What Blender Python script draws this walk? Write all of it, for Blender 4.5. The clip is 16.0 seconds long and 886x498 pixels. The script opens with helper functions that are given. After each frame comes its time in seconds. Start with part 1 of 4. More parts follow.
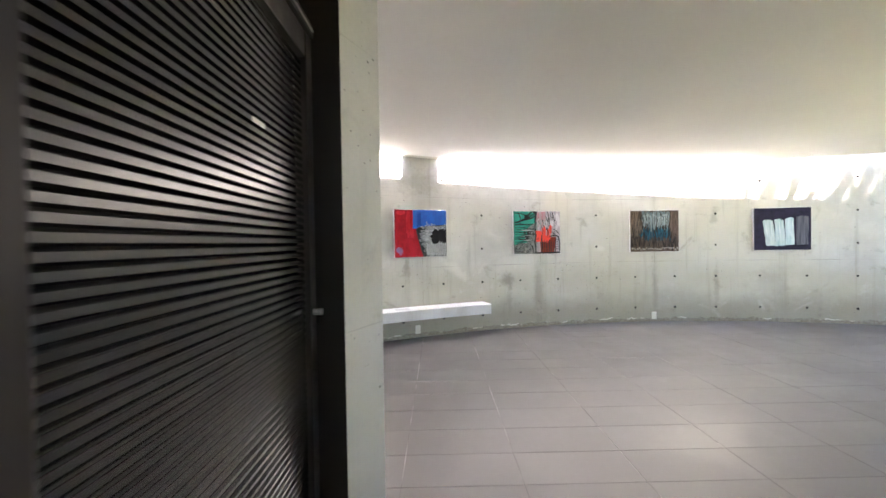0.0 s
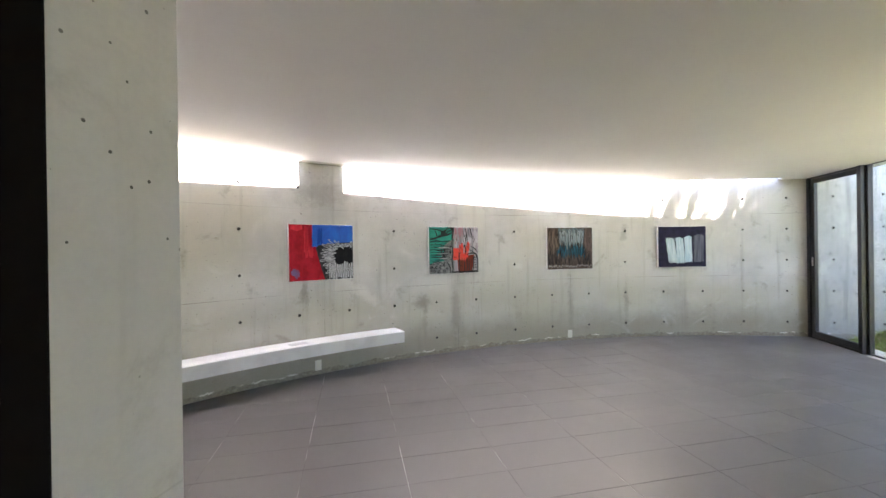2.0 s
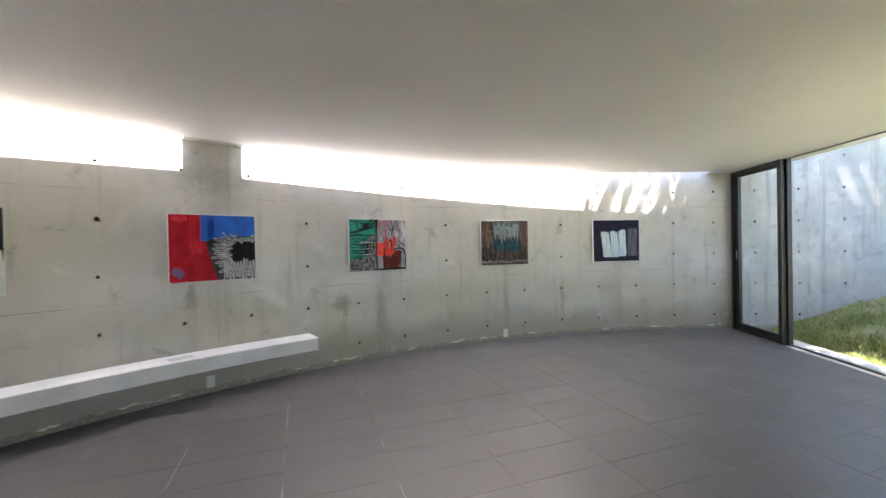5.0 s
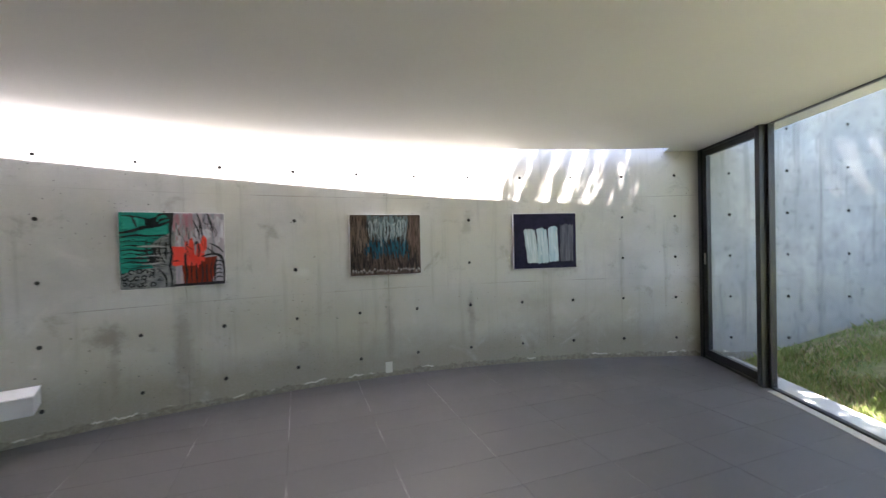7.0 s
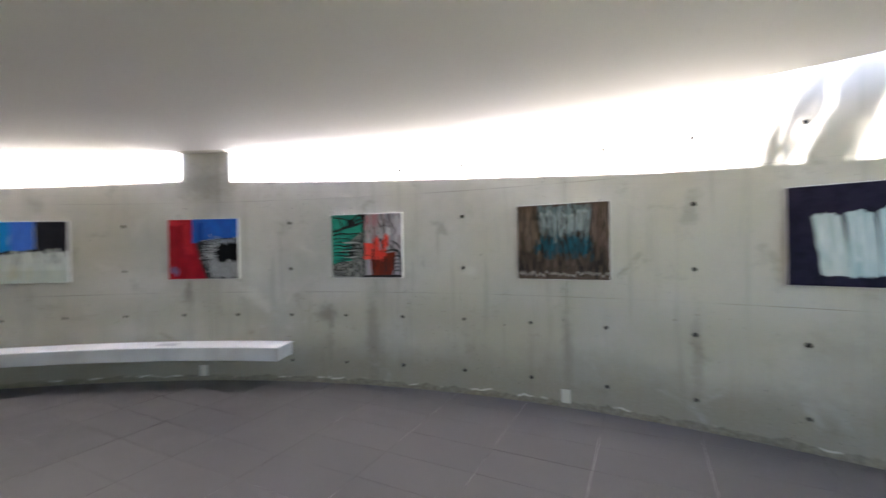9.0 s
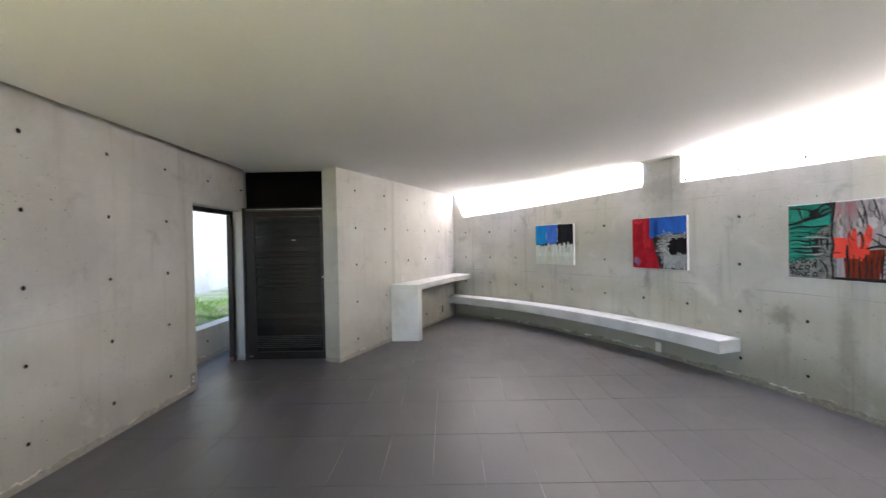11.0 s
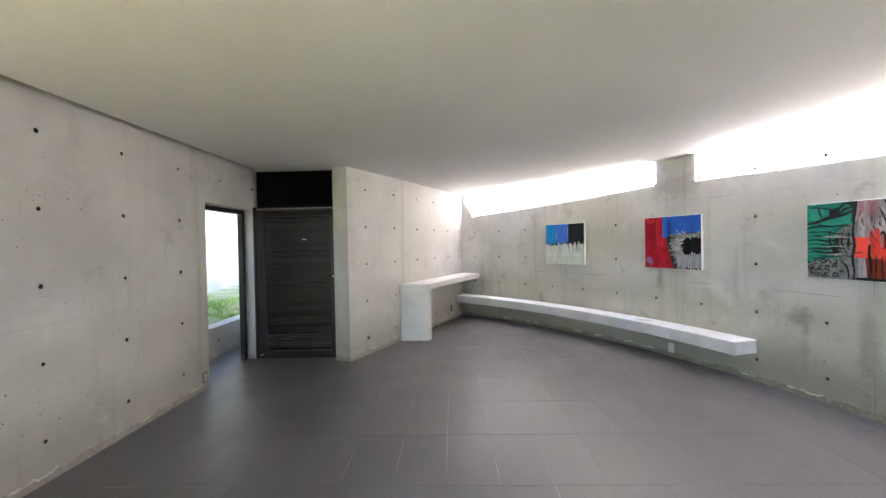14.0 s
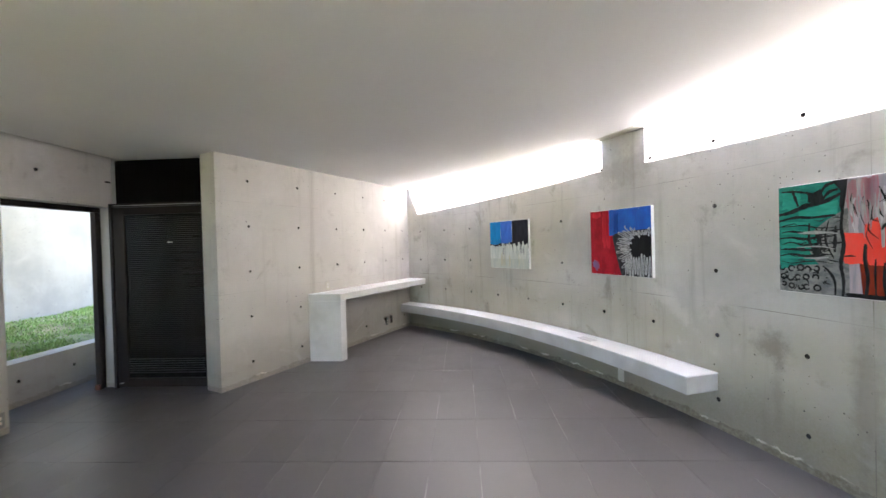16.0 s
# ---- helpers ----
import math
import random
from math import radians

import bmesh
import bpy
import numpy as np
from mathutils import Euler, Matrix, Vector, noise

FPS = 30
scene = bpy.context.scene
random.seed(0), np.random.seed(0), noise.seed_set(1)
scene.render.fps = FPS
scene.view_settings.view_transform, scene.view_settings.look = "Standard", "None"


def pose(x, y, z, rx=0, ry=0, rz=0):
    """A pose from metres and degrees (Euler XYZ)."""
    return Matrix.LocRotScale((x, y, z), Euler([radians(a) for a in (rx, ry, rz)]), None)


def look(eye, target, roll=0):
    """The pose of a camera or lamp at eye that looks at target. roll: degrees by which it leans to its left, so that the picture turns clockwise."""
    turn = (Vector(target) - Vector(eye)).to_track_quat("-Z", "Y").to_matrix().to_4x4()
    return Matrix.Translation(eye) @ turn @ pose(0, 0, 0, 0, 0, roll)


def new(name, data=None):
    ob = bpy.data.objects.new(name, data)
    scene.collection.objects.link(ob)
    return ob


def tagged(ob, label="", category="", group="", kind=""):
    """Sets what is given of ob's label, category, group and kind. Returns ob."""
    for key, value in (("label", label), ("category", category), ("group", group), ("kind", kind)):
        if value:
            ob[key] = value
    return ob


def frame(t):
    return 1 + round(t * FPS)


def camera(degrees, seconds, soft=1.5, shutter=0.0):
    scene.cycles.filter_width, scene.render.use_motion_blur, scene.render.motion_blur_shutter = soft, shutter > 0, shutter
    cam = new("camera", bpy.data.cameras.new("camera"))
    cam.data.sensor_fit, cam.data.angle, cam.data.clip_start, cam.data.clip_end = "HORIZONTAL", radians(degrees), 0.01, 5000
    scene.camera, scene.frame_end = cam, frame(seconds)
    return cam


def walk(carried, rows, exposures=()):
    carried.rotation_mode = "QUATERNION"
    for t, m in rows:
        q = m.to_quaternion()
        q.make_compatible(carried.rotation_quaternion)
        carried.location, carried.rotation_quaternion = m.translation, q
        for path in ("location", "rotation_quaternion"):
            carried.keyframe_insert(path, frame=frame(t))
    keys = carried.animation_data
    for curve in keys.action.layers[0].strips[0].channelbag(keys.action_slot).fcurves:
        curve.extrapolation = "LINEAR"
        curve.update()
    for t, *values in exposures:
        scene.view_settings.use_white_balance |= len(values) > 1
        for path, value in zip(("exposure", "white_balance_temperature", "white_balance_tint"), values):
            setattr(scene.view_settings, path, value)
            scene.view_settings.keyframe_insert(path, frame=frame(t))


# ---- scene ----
cam = camera(95.1, 16.0, shutter=0.4)
PATH = [
    (0, (-0.107, -0.265, 1.368), (-0.08, 1.735, 1.341), -0.9),
    (0.5, (-0.069, 0.103, 1.411), (0.065, 2.099, 1.389), -1.0),
    (1, (-0.006, 0.279, 1.506), (0.242, 2.264, 1.492), -0.9),
    (1.5, (0.045, 0.357, 1.548), (0.39, 2.327, 1.54), -0.9),
    (2, (0.032, 0.393, 1.551), (0.465, 2.346, 1.547), -0.8),
    (2.5, (0.005, 0.413, 1.551), (0.507, 2.349, 1.55), -0.8),
    (3, (-0.001, 0.425, 1.555), (0.554, 2.347, 1.553), -0.9),
    (5.5, (0.901, 1.1, 1.495), (1.591, 2.977, 1.474), -1.3),
    (6, (1.428, 1.427, 1.504), (2.138, 3.297, 1.483), -1.5),
    (6.5, (1.942, 1.663, 1.532), (2.656, 3.531, 1.509), -1.5),
    (7, (2.567, 1.882, 1.518), (3.24, 3.765, 1.491), -1.4),
    (7.5, (3.157, 2.104, 1.5), (3.74, 4.017, 1.481), -1.3),
    (8, (3.534, 2.368, 1.508), (3.874, 4.339, 1.486), -1.1),
    (8.5, (3.849, 2.622, 1.499), (3.665, 4.613, 1.477), -1.1),
    (9, (4.164, 2.682, 1.496), (3.282, 4.477, 1.484), -1.1),
    (9.5, (4.458, 2.823, 1.485), (2.964, 4.153, 1.473), -1.4),
    (10, (4.8, 2.889, 1.471), (2.942, 3.628, 1.475), -0.8),
    (10.2, (4.92, 2.876, 1.507), (2.987, 3.387, 1.505), -1.0),
    (12.3, (5.116, 2.788, 1.577), (3.125, 2.598, 1.556), -1.0),
    (12.5, (5.115, 2.797, 1.568), (3.122, 2.631, 1.548), -1.0),
    (13, (5.097, 2.799, 1.561), (3.1, 2.69, 1.54), -1.0),
    (13.5, (5.072, 2.786, 1.567), (3.073, 2.716, 1.543), -1.0),
    (14, (5.048, 2.768, 1.56), (3.049, 2.719, 1.535), -1.1),
    (14.5, (4.954, 2.844, 1.546), (2.955, 2.806, 1.518), -1.3),
    (15, (4.7, 3.189, 1.572), (2.7, 3.167, 1.539), -1.5),
    (15.5, (4.349, 3.58, 1.542), (2.35, 3.542, 1.518), -1.5),
    (16, (3.93, 4.012, 1.549), (1.932, 3.919, 1.526), -1.6),
]
walk(cam, [(t, look(eye, target, roll)) for t, eye, target, roll in PATH], [(0.0, 5.52, 6480, 21), (3.0, 4.88, 6450, 21), (5.5, 4.66, 6380, 20), (7.0, 4.38, 6240, 19), (8.5, 4.40, 6180, 19), (10.0, 4.68, 6150, 20), (12.5, 5.15, 6180, 20), (16.0, 5.05, 6200, 20)])

# world, sun and exposure
SUN_AZ, SUN_EL = radians(24.0), radians(66.8)
world = bpy.data.worlds.new("sky")
scene.world = world
world.use_nodes = True
wn = world.node_tree
sky = wn.nodes.new("ShaderNodeTexSky")
sky.sky_type, sky.sun_disc = "NISHITA", False
sky.sun_elevation, sky.sun_rotation = SUN_EL, math.pi - SUN_AZ
bg = wn.nodes["Background"]
bg.inputs["Strength"].default_value = 0.08
wn.links.new(sky.outputs["Color"], bg.inputs["Color"])
TO_SUN = Vector((math.sin(SUN_AZ) * math.cos(SUN_EL), -math.cos(SUN_AZ) * math.cos(SUN_EL), math.sin(SUN_EL)))
sun = new("sun", bpy.data.lights.new("sun", "SUN"))
sun.data.energy, sun.data.angle, sun.data.color = 4.6, radians(0.53), (1.0, 0.955, 0.91)
sun.matrix_world = look(TO_SUN * 30, (0, 0, 0))

# ---------------------------------------------------------------- materials


def mat(name, base, rough=0.6, metal=0.0, spec=0.5):
    m = bpy.data.materials.new(name)
    m.use_nodes = True
    b = m.node_tree.nodes["Principled BSDF"]
    b.inputs["Base Color"].default_value = (*base, 1)
    b.inputs["Roughness"].default_value = rough
    b.inputs["Metallic"].default_value = metal
    b.inputs["Specular IOR Level"].default_value = spec
    return m


class Net:
    """Small helper to write node trees."""

    def __init__(self, m):
        self.t = m.node_tree
        self.b = self.t.nodes["Principled BSDF"]

    def n(self, kind, **props):
        node = self.t.nodes.new(kind)
        for k, v in props.items():
            if k == "op":
                node.operation = v
            elif k == "mode":
                node.blend_type = v
        return node

    def put(self, a, sock):
        if isinstance(a, (int, float)):
            sock.default_value = a
        elif isinstance(a, tuple):
            sock.default_value = (*a, 1) if len(a) == 3 and sock.type == "RGBA" else a
        else:
            self.t.links.new(a, sock)

    def math(self, op, a, b=0.0, c=0.0):
        node = self.n("ShaderNodeMath", op=op)
        for s, v in zip(node.inputs, (a, b, c)):
            self.put(v, s)
        return node.outputs[0]

    def mix(self, f, a, b, mode="MIX"):
        node = self.t.nodes.new("ShaderNodeMix")
        node.data_type, node.blend_type = "RGBA", mode
        self.put(f, node.inputs[0])
        self.put(a, node.inputs[6])
        self.put(b, node.inputs[7])
        return node.outputs[2]

    def uv(self):
        return self.t.nodes.new("ShaderNodeTexCoord").outputs["UV"]

    def obj(self):
        return self.t.nodes.new("ShaderNodeTexCoord").outputs["Object"]

    def world_pos(self):
        return self.t.nodes.new("ShaderNodeNewGeometry").outputs["Position"]

    def scaled(self, vec, s, off=(0, 0, 0)):
        node = self.t.nodes.new("ShaderNodeMapping")
        self.put(vec, node.inputs[0])
        node.inputs["Location"].default_value = off
        node.inputs["Scale"].default_value = s
        return node.outputs[0]

    def noise(self, vec, scale, detail=4.0, rough=0.55, dist=0.0):
        node = self.t.nodes.new("ShaderNodeTexNoise")
        self.put(vec, node.inputs["Vector"])
        for k, v in (("Scale", scale), ("Detail", detail), ("Roughness", rough), ("Distortion", dist)):
            node.inputs[k].default_value = v
        return node.outputs["Fac"]

    def ramp(self, f, lo, hi, a=0.0, b=1.0):
        node = self.t.nodes.new("ShaderNodeMapRange")
        node.interpolation_type = "SMOOTHSTEP"
        for s, v in zip(node.inputs, (f, lo, hi, a, b)):
            self.put(v, s)
        return node.outputs[0]

    def sep(self, vec):
        node = self.t.nodes.new("ShaderNodeSeparateXYZ")
        self.put(vec, node.inputs[0])
        return node.outputs

    def bump(self, h, strength, dist=0.01):
        node = self.t.nodes.new("ShaderNodeBump")
        node.inputs["Strength"].default_value = strength
        node.inputs["Distance"].default_value = dist
        self.put(h, node.inputs["Height"])
        self.t.links.new(node.outputs[0], self.b.inputs["Normal"])

    def rand(self):
        return self.t.nodes.new("ShaderNodeObjectInfo").outputs["Random"]

    def colour(self, c):
        self.put(c, self.b.inputs["Base Color"])

    def rough(self, r):
        self.put(r, self.b.inputs["Roughness"])


def concrete(name, base, warm, panel_u=0.0, off_u=0.0, off_v=0.0, stain=1.0, panel_v=1.04, marks=(), outdoors=None):
    """Fair-faced concrete: clouds, runs, pinholes, panel joints and a crumbled foot. UV in metres."""
    m = mat(name, base, 0.62, spec=0.35)
    w = Net(m)
    uv = w.uv()
    u, v = w.sep(uv)[0], w.sep(uv)[1]
    cloud = w.noise(uv, 1.1, 5, 0.6)
    c = w.mix(w.ramp(cloud, 0.32, 0.68), base, tuple(x * 0.76 for x in base))
    c = w.mix(w.ramp(w.noise(w.scaled(uv, (0.5, 0.35, 1), (3, 7, 0)), 1.0, 3), 0.42, 0.66, 0.0, 0.75), c, warm)
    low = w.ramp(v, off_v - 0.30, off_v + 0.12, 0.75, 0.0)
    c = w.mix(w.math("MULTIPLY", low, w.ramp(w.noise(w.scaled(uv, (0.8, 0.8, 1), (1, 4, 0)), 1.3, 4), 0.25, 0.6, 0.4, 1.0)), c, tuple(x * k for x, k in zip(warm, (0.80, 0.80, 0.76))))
    # olive damp towards the foot, deepened to paint in the shade under the bench
    damp_and_shade = w.ramp(w.math("ADD", v, w.math("MULTIPLY", w.noise(w.scaled(uv, (1, 1, 1), (8, 3, 0)), 1.8, 5, 0.65), 0.5)), 0.42, 0.88, 0.80 * stain, 0.0)
    c = w.mix(damp_and_shade, c, (0.225, 0.208, 0.148))
    fine = w.noise(uv, 55, 4, 0.65)
    c = w.mix(w.ramp(fine, 0.35, 0.75, 0.0, 0.22), c, tuple(x * 0.72 for x in base))
    runs = w.noise(w.scaled(uv, (5.5, 0.32, 1)), 1.6, 4, 0.6)
    c = w.mix(w.ramp(runs, 0.52, 0.76, 0.0, 0.34 * stain), c, (0.20, 0.18, 0.14))
    blot = w.noise(w.scaled(uv, (1, 1, 1), (11, 2, 0)), 2.6, 6, 0.7, 0.4)
    c = w.mix(w.ramp(blot, 0.56, 0.72, 0.0, 0.50 * stain), c, (0.19, 0.17, 0.13))
    pale = w.noise(w.scaled(uv, (1, 1, 1), (5, 21, 0)), 1.9, 5, 0.65, 0.6)
    c = w.mix(w.ramp(pale, 0.60, 0.74, 0.0, 0.20), c, tuple(min(1, x * 1.28) for x in base))
    for mu, mv, ru, rv, lean, tone, amount in marks:
        wob = w.math("MULTIPLY", w.math("SUBTRACT", w.noise(uv, 7.0, 6, 0.75), 0.5), 2.6)
        du = w.math("DIVIDE", w.math("SUBTRACT", w.math("SUBTRACT", u, mu), w.math("MULTIPLY", w.math("SUBTRACT", v, mv), lean)), ru)
        dv = w.math("DIVIDE", w.math("SUBTRACT", v, mv), rv)
        dist = w.math("ADD", w.math("SQRT", w.math("ADD", w.math("MULTIPLY", du, du), w.math("MULTIPLY", dv, dv))), wob)
        c = w.mix(w.ramp(dist, 0.15, 1.15, amount, 0.0), c, tone)
    if outdoors is not None:
        # weathered face beyond the glazing
        out = w.math("GREATER_THAN", u, outdoors)
        grime = w.noise(w.scaled(uv, (1.0, 0.7, 1), (4, 9, 0)), 2.2, 8, 0.72, 0.3)
        c = w.mix(w.math("MULTIPLY", out, w.ramp(grime, 0.30, 0.62, 0.25, 0.85)), c, (0.27, 0.275, 0.27))
        flake = w.noise(w.scaled(uv, (1.6, 1.0, 1), (14, 1, 0)), 9.0, 6, 0.75)
        c = w.mix(w.math("MULTIPLY", out, w.ramp(flake, 0.52, 0.66, 0.0, 0.65)), c, (0.15, 0.155, 0.15))
        c = w.mix(w.math("MULTIPLY", out, w.ramp(runs, 0.50, 0.68, 0.0, 0.5)), c, (0.17, 0.175, 0.165))
    # pinholes
    vor = w.t.nodes.new("ShaderNodeTexVoronoi")
    w.put(uv, vor.inputs["Vector"])
    vor.inputs["Scale"].default_value = 26
    where = w.ramp(w.noise(uv, 0.9, 2), 0.47, 0.58)
    pin = w.math("MULTIPLY", w.math("LESS_THAN", vor.outputs["Distance"], w.math("MULTIPLY", w.sep(vor.outputs["Color"])[0], 0.13)), where)
    pit = w.t.nodes.new("ShaderNodeTexVoronoi")
    w.put(w.scaled(uv, (1, 1, 1), (2.3, 4.1, 0)), pit.inputs["Vector"])
    pit.inputs["Scale"].default_value = 9
    big = w.math("LESS_THAN", pit.outputs["Distance"], w.math("MULTIPLY", w.math("SUBTRACT", w.sep(pit.outputs["Color"])[0], 0.72), 0.24))
    pin = w.math("MAXIMUM", pin, big)
    c = w.mix(w.math("MULTIPLY", pin, 0.88), c, (0.04, 0.036, 0.028))
    # damp, crumbled foot
    edge = w.math("MULTIPLY_ADD", w.noise(w.scaled(uv, (1.0, 0.0, 1)), 3.5, 6, 0.75), 0.19, 0.0)
    foot = w.math("LESS_THAN", v, w.math("SUBTRACT", edge, 0.035))
    crum = w.noise(uv, 24, 5, 0.7)
    c = w.mix(w.math("MULTIPLY", foot, w.ramp(crum, 0.36, 0.62, 0.15, 0.8 * stain)), c, (0.15, 0.13, 0.09))
    lip = w.math("LESS_THAN", w.math("ABSOLUTE", w.math("SUBTRACT", v, w.math("SUBTRACT", edge, 0.038))), w.math("MULTIPLY", w.noise(uv, 7, 2), 0.015))
    c = w.mix(w.math("MULTIPLY", lip, w.ramp(w.noise(uv, 3.1, 2), 0.53, 0.61, 0.0, 0.9)), c, (0.62, 0.58, 0.48))
    h = w.math("MULTIPLY_ADD", fine, 0.10, w.math("MULTIPLY", cloud, 0.5))
    h = w.math("SUBTRACT", h, w.math("MULTIPLY", pin, 0.6))
    if panel_u:
        def seam(x, off, size, wid):
            f = w.math("PINGPONG", w.math("SUBTRACT", x, off), size / 2)
            return w.math("LESS_THAN", f, w.math("MULTIPLY_ADD", w.noise(uv, 2.3, 3), wid * 1.4, wid * 0.2))
        line = w.math("MAXIMUM", seam(u, off_u, panel_u, 0.0035), seam(v, off_v, panel_v, 0.003))
        faint = w.ramp(w.noise(uv, 1.3, 2), 0.42, 0.62, 0.08 * stain, 0.70 * stain ** 2)
        c = w.mix(w.math("MULTIPLY", line, faint), c, (0.16, 0.15, 0.12))
        side = w.ramp(w.math("PINGPONG", w.math("SUBTRACT", u, off_u), panel_u / 2), 0.0, 0.12, 0.30, 0.0)
        c = w.mix(w.math("MULTIPLY", side, w.ramp(runs, 0.3, 0.7)), c, (0.24, 0.225, 0.18))
        h = w.math("SUBTRACT", h, w.math("MULTIPLY", line, 0.4))
    w.colour(c)
    w.rough(w.ramp(cloud, 0.3, 0.7, 0.5, 0.72))
    w.bump(h, 0.35, 0.006)
    return m


RING_C, RING_R = Vector((3.474, -2.945)), 9.44
PANEL = radians(12.08) * RING_R
DIRT, CHALK = (0.17, 0.155, 0.12), (0.60, 0.585, 0.53)
MARKS = [(radians(a) * RING_R, v, ru, rv, lean, tone, k) for a, v, ru, rv, lean, tone, k in (
    (-15.2, 0.77, 0.16, 0.14, 0, DIRT, 0.60), (-15.0, 0.45, 0.05, 0.30, 0, DIRT, 0.35), (-20.4, 0.95, 0.14, 0.24, -0.9, CHALK, 0.55),
    (-25.3, 1.05, 0.05, 0.16, 0.2, DIRT, 0.5), (-24.0, 2.25, 0.5, 0.22, 0, DIRT, 0.35), (-11.9, 0.55, 0.10, 0.55, 0, DIRT, 0.40),
    (6.3, 1.75, 0.09, 0.20, 0.2, DIRT, 0.35), (6.5, 0.62, 0.05, 0.5, 0, DIRT, 0.32), (0.4, 0.55, 0.06, 0.55, 0, DIRT, 0.35), (-5.4, 1.25, 0.10, 0.07, 0, CHALK, 0.5), (11.5, 0.6, 0.4, 0.35, 0, DIRT, 0.22))]
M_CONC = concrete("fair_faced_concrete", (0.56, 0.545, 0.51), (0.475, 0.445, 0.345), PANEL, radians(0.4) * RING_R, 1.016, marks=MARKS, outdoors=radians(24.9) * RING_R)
M_CONC_S = concrete("side_wall_concrete", (0.61, 0.592, 0.562), (0.58, 0.555, 0.50), 2.1, 1.37, 1.06, 0.55)
M_CONC_OUT = concrete("garden_concrete", (0.5, 0.49, 0.46), (0.46, 0.44, 0.38), 2.0, 0.3, 0.1, 0.6)
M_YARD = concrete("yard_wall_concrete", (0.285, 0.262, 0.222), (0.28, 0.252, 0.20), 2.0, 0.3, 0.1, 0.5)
M_HOLE = mat("tie_hole_mortar", (0.03, 0.028, 0.025), 0.9)
M_PLASTER = mat("white_ceiling_plaster", (0.80, 0.79, 0.775), 0.75)
w = Net(M_PLASTER)
w.colour(w.mix(w.ramp(w.noise(w.world_pos(), 0.6, 4), 0.3, 0.7), (0.72, 0.705, 0.695), (0.68, 0.665, 0.655)))
w.bump(w.noise(w.world_pos(), 60, 3), 0.05, 0.002)
M_TILE = mat("charcoal_floor_tile", (0.07, 0.068, 0.068), 0.38, 0.0, 0.85)
w = Net(M_TILE)
pos = w.world_pos()
tone = w.mix(w.rand(), (0.090, 0.086, 0.088), (0.103, 0.098, 0.099))
dust = w.noise(pos, 1.4, 6, 0.62)
tone = w.mix(w.ramp(dust, 0.45, 0.75, 0.0, 0.5), tone, (0.130, 0.122, 0.121))
scuff = w.noise(w.scaled(pos, (1.5, 22, 1)), 1.5, 4, 0.6)
tone = w.mix(w.ramp(scuff, 0.66, 0.80, 0.0, 0.4), tone, (0.17, 0.16, 0.15))
w.colour(tone)
w.rough(w.math("ADD", w.ramp(dust, 0.3, 0.75, 0.33, 0.46), w.math("MULTIPLY", w.noise(pos, 40, 3), 0.08)))
w.bump(w.noise(pos, 130, 3), 0.08, 0.002)
M_GROUT = mat("pale_grout", (0.26, 0.25, 0.24), 0.9)
w = Net(M_GROUT)
w.colour(w.mix(w.ramp(w.noise(w.world_pos(), 1.7, 4), 0.42, 0.62), (0.10, 0.098, 0.096), (0.52, 0.51, 0.50)))
M_WHITE = mat("white_painted_concrete", (0.66, 0.66, 0.64), 0.55)
w = Net(M_WHITE)
pos = w.world_pos()
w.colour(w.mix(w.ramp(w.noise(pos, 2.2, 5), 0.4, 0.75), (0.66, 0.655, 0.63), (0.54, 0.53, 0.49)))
w.bump(w.noise(pos, 70, 3), 0.08, 0.002)
# bench sides toned greyer: the shade on them is put into the colour
M_BENCH = mat("bench_paint_shaded", (0.6, 0.61, 0.61), 0.5)
w = Net(M_BENCH)
pos = w.world_pos()
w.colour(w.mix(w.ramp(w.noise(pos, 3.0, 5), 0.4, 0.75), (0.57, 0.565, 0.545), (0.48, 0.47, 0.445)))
w.bump(w.noise(pos, 70, 3), 0.08, 0.002)
# light from above put into the colour: tops paler than the sides
M_TOP = mat("top_paint_lit", (0.82, 0.82, 0.83), 0.45)
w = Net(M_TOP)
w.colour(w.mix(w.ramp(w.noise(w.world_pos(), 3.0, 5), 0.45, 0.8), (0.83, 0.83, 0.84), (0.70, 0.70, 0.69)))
M_DARK = mat("dark_bronze_metal", (0.024, 0.018, 0.0155), 0.42, 0.0, 0.25)
w = Net(M_DARK)
w.rough(w.ramp(w.noise(w.world_pos(), 9, 4), 0.3, 0.7, 0.34, 0.52))
M_SLAT = mat("louvre_slat_metal", (0.018, 0.015, 0.0135), 0.25, 0.0, 0.62)
w = Net(M_SLAT)
w.colour(w.mix(w.rand(), (0.016, 0.0135, 0.012), (0.022, 0.0185, 0.0165)))
M_VENT = mat("vent_slat_metal", (0.06, 0.056, 0.052), 0.35, 0.3)
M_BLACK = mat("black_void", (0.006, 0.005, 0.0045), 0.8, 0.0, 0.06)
M_ALU = mat("dark_window_aluminium", (0.030, 0.031, 0.033), 0.35, 0.4)
M_STEEL = mat("brushed_steel", (0.55, 0.54, 0.52), 0.3, 1.0)
M_PLATE = mat("ivory_plastic_plate", (0.54, 0.52, 0.44), 0.45)
M_GREYPLATE = mat("grey_metal_plate", (0.22, 0.22, 0.21), 0.45, 0.3)
M_GLASS = bpy.data.materials.new("window_glass")
M_GLASS.use_nodes = True
g = M_GLASS.node_tree
g.nodes.remove(g.nodes["Principled BSDF"])
tr = g.nodes.new("ShaderNodeBsdfTransparent")
tr.inputs[0].default_value = (0.93, 0.955, 0.95, 1)
gl = g.nodes.new("ShaderNodeBsdfGlossy")
gl.inputs["Roughness"].default_value = 0.01
lw = g.nodes.new("ShaderNodeLayerWeight")
lw.inputs[0].default_value = 0.5
pw = g.nodes.new("ShaderNodeMath")
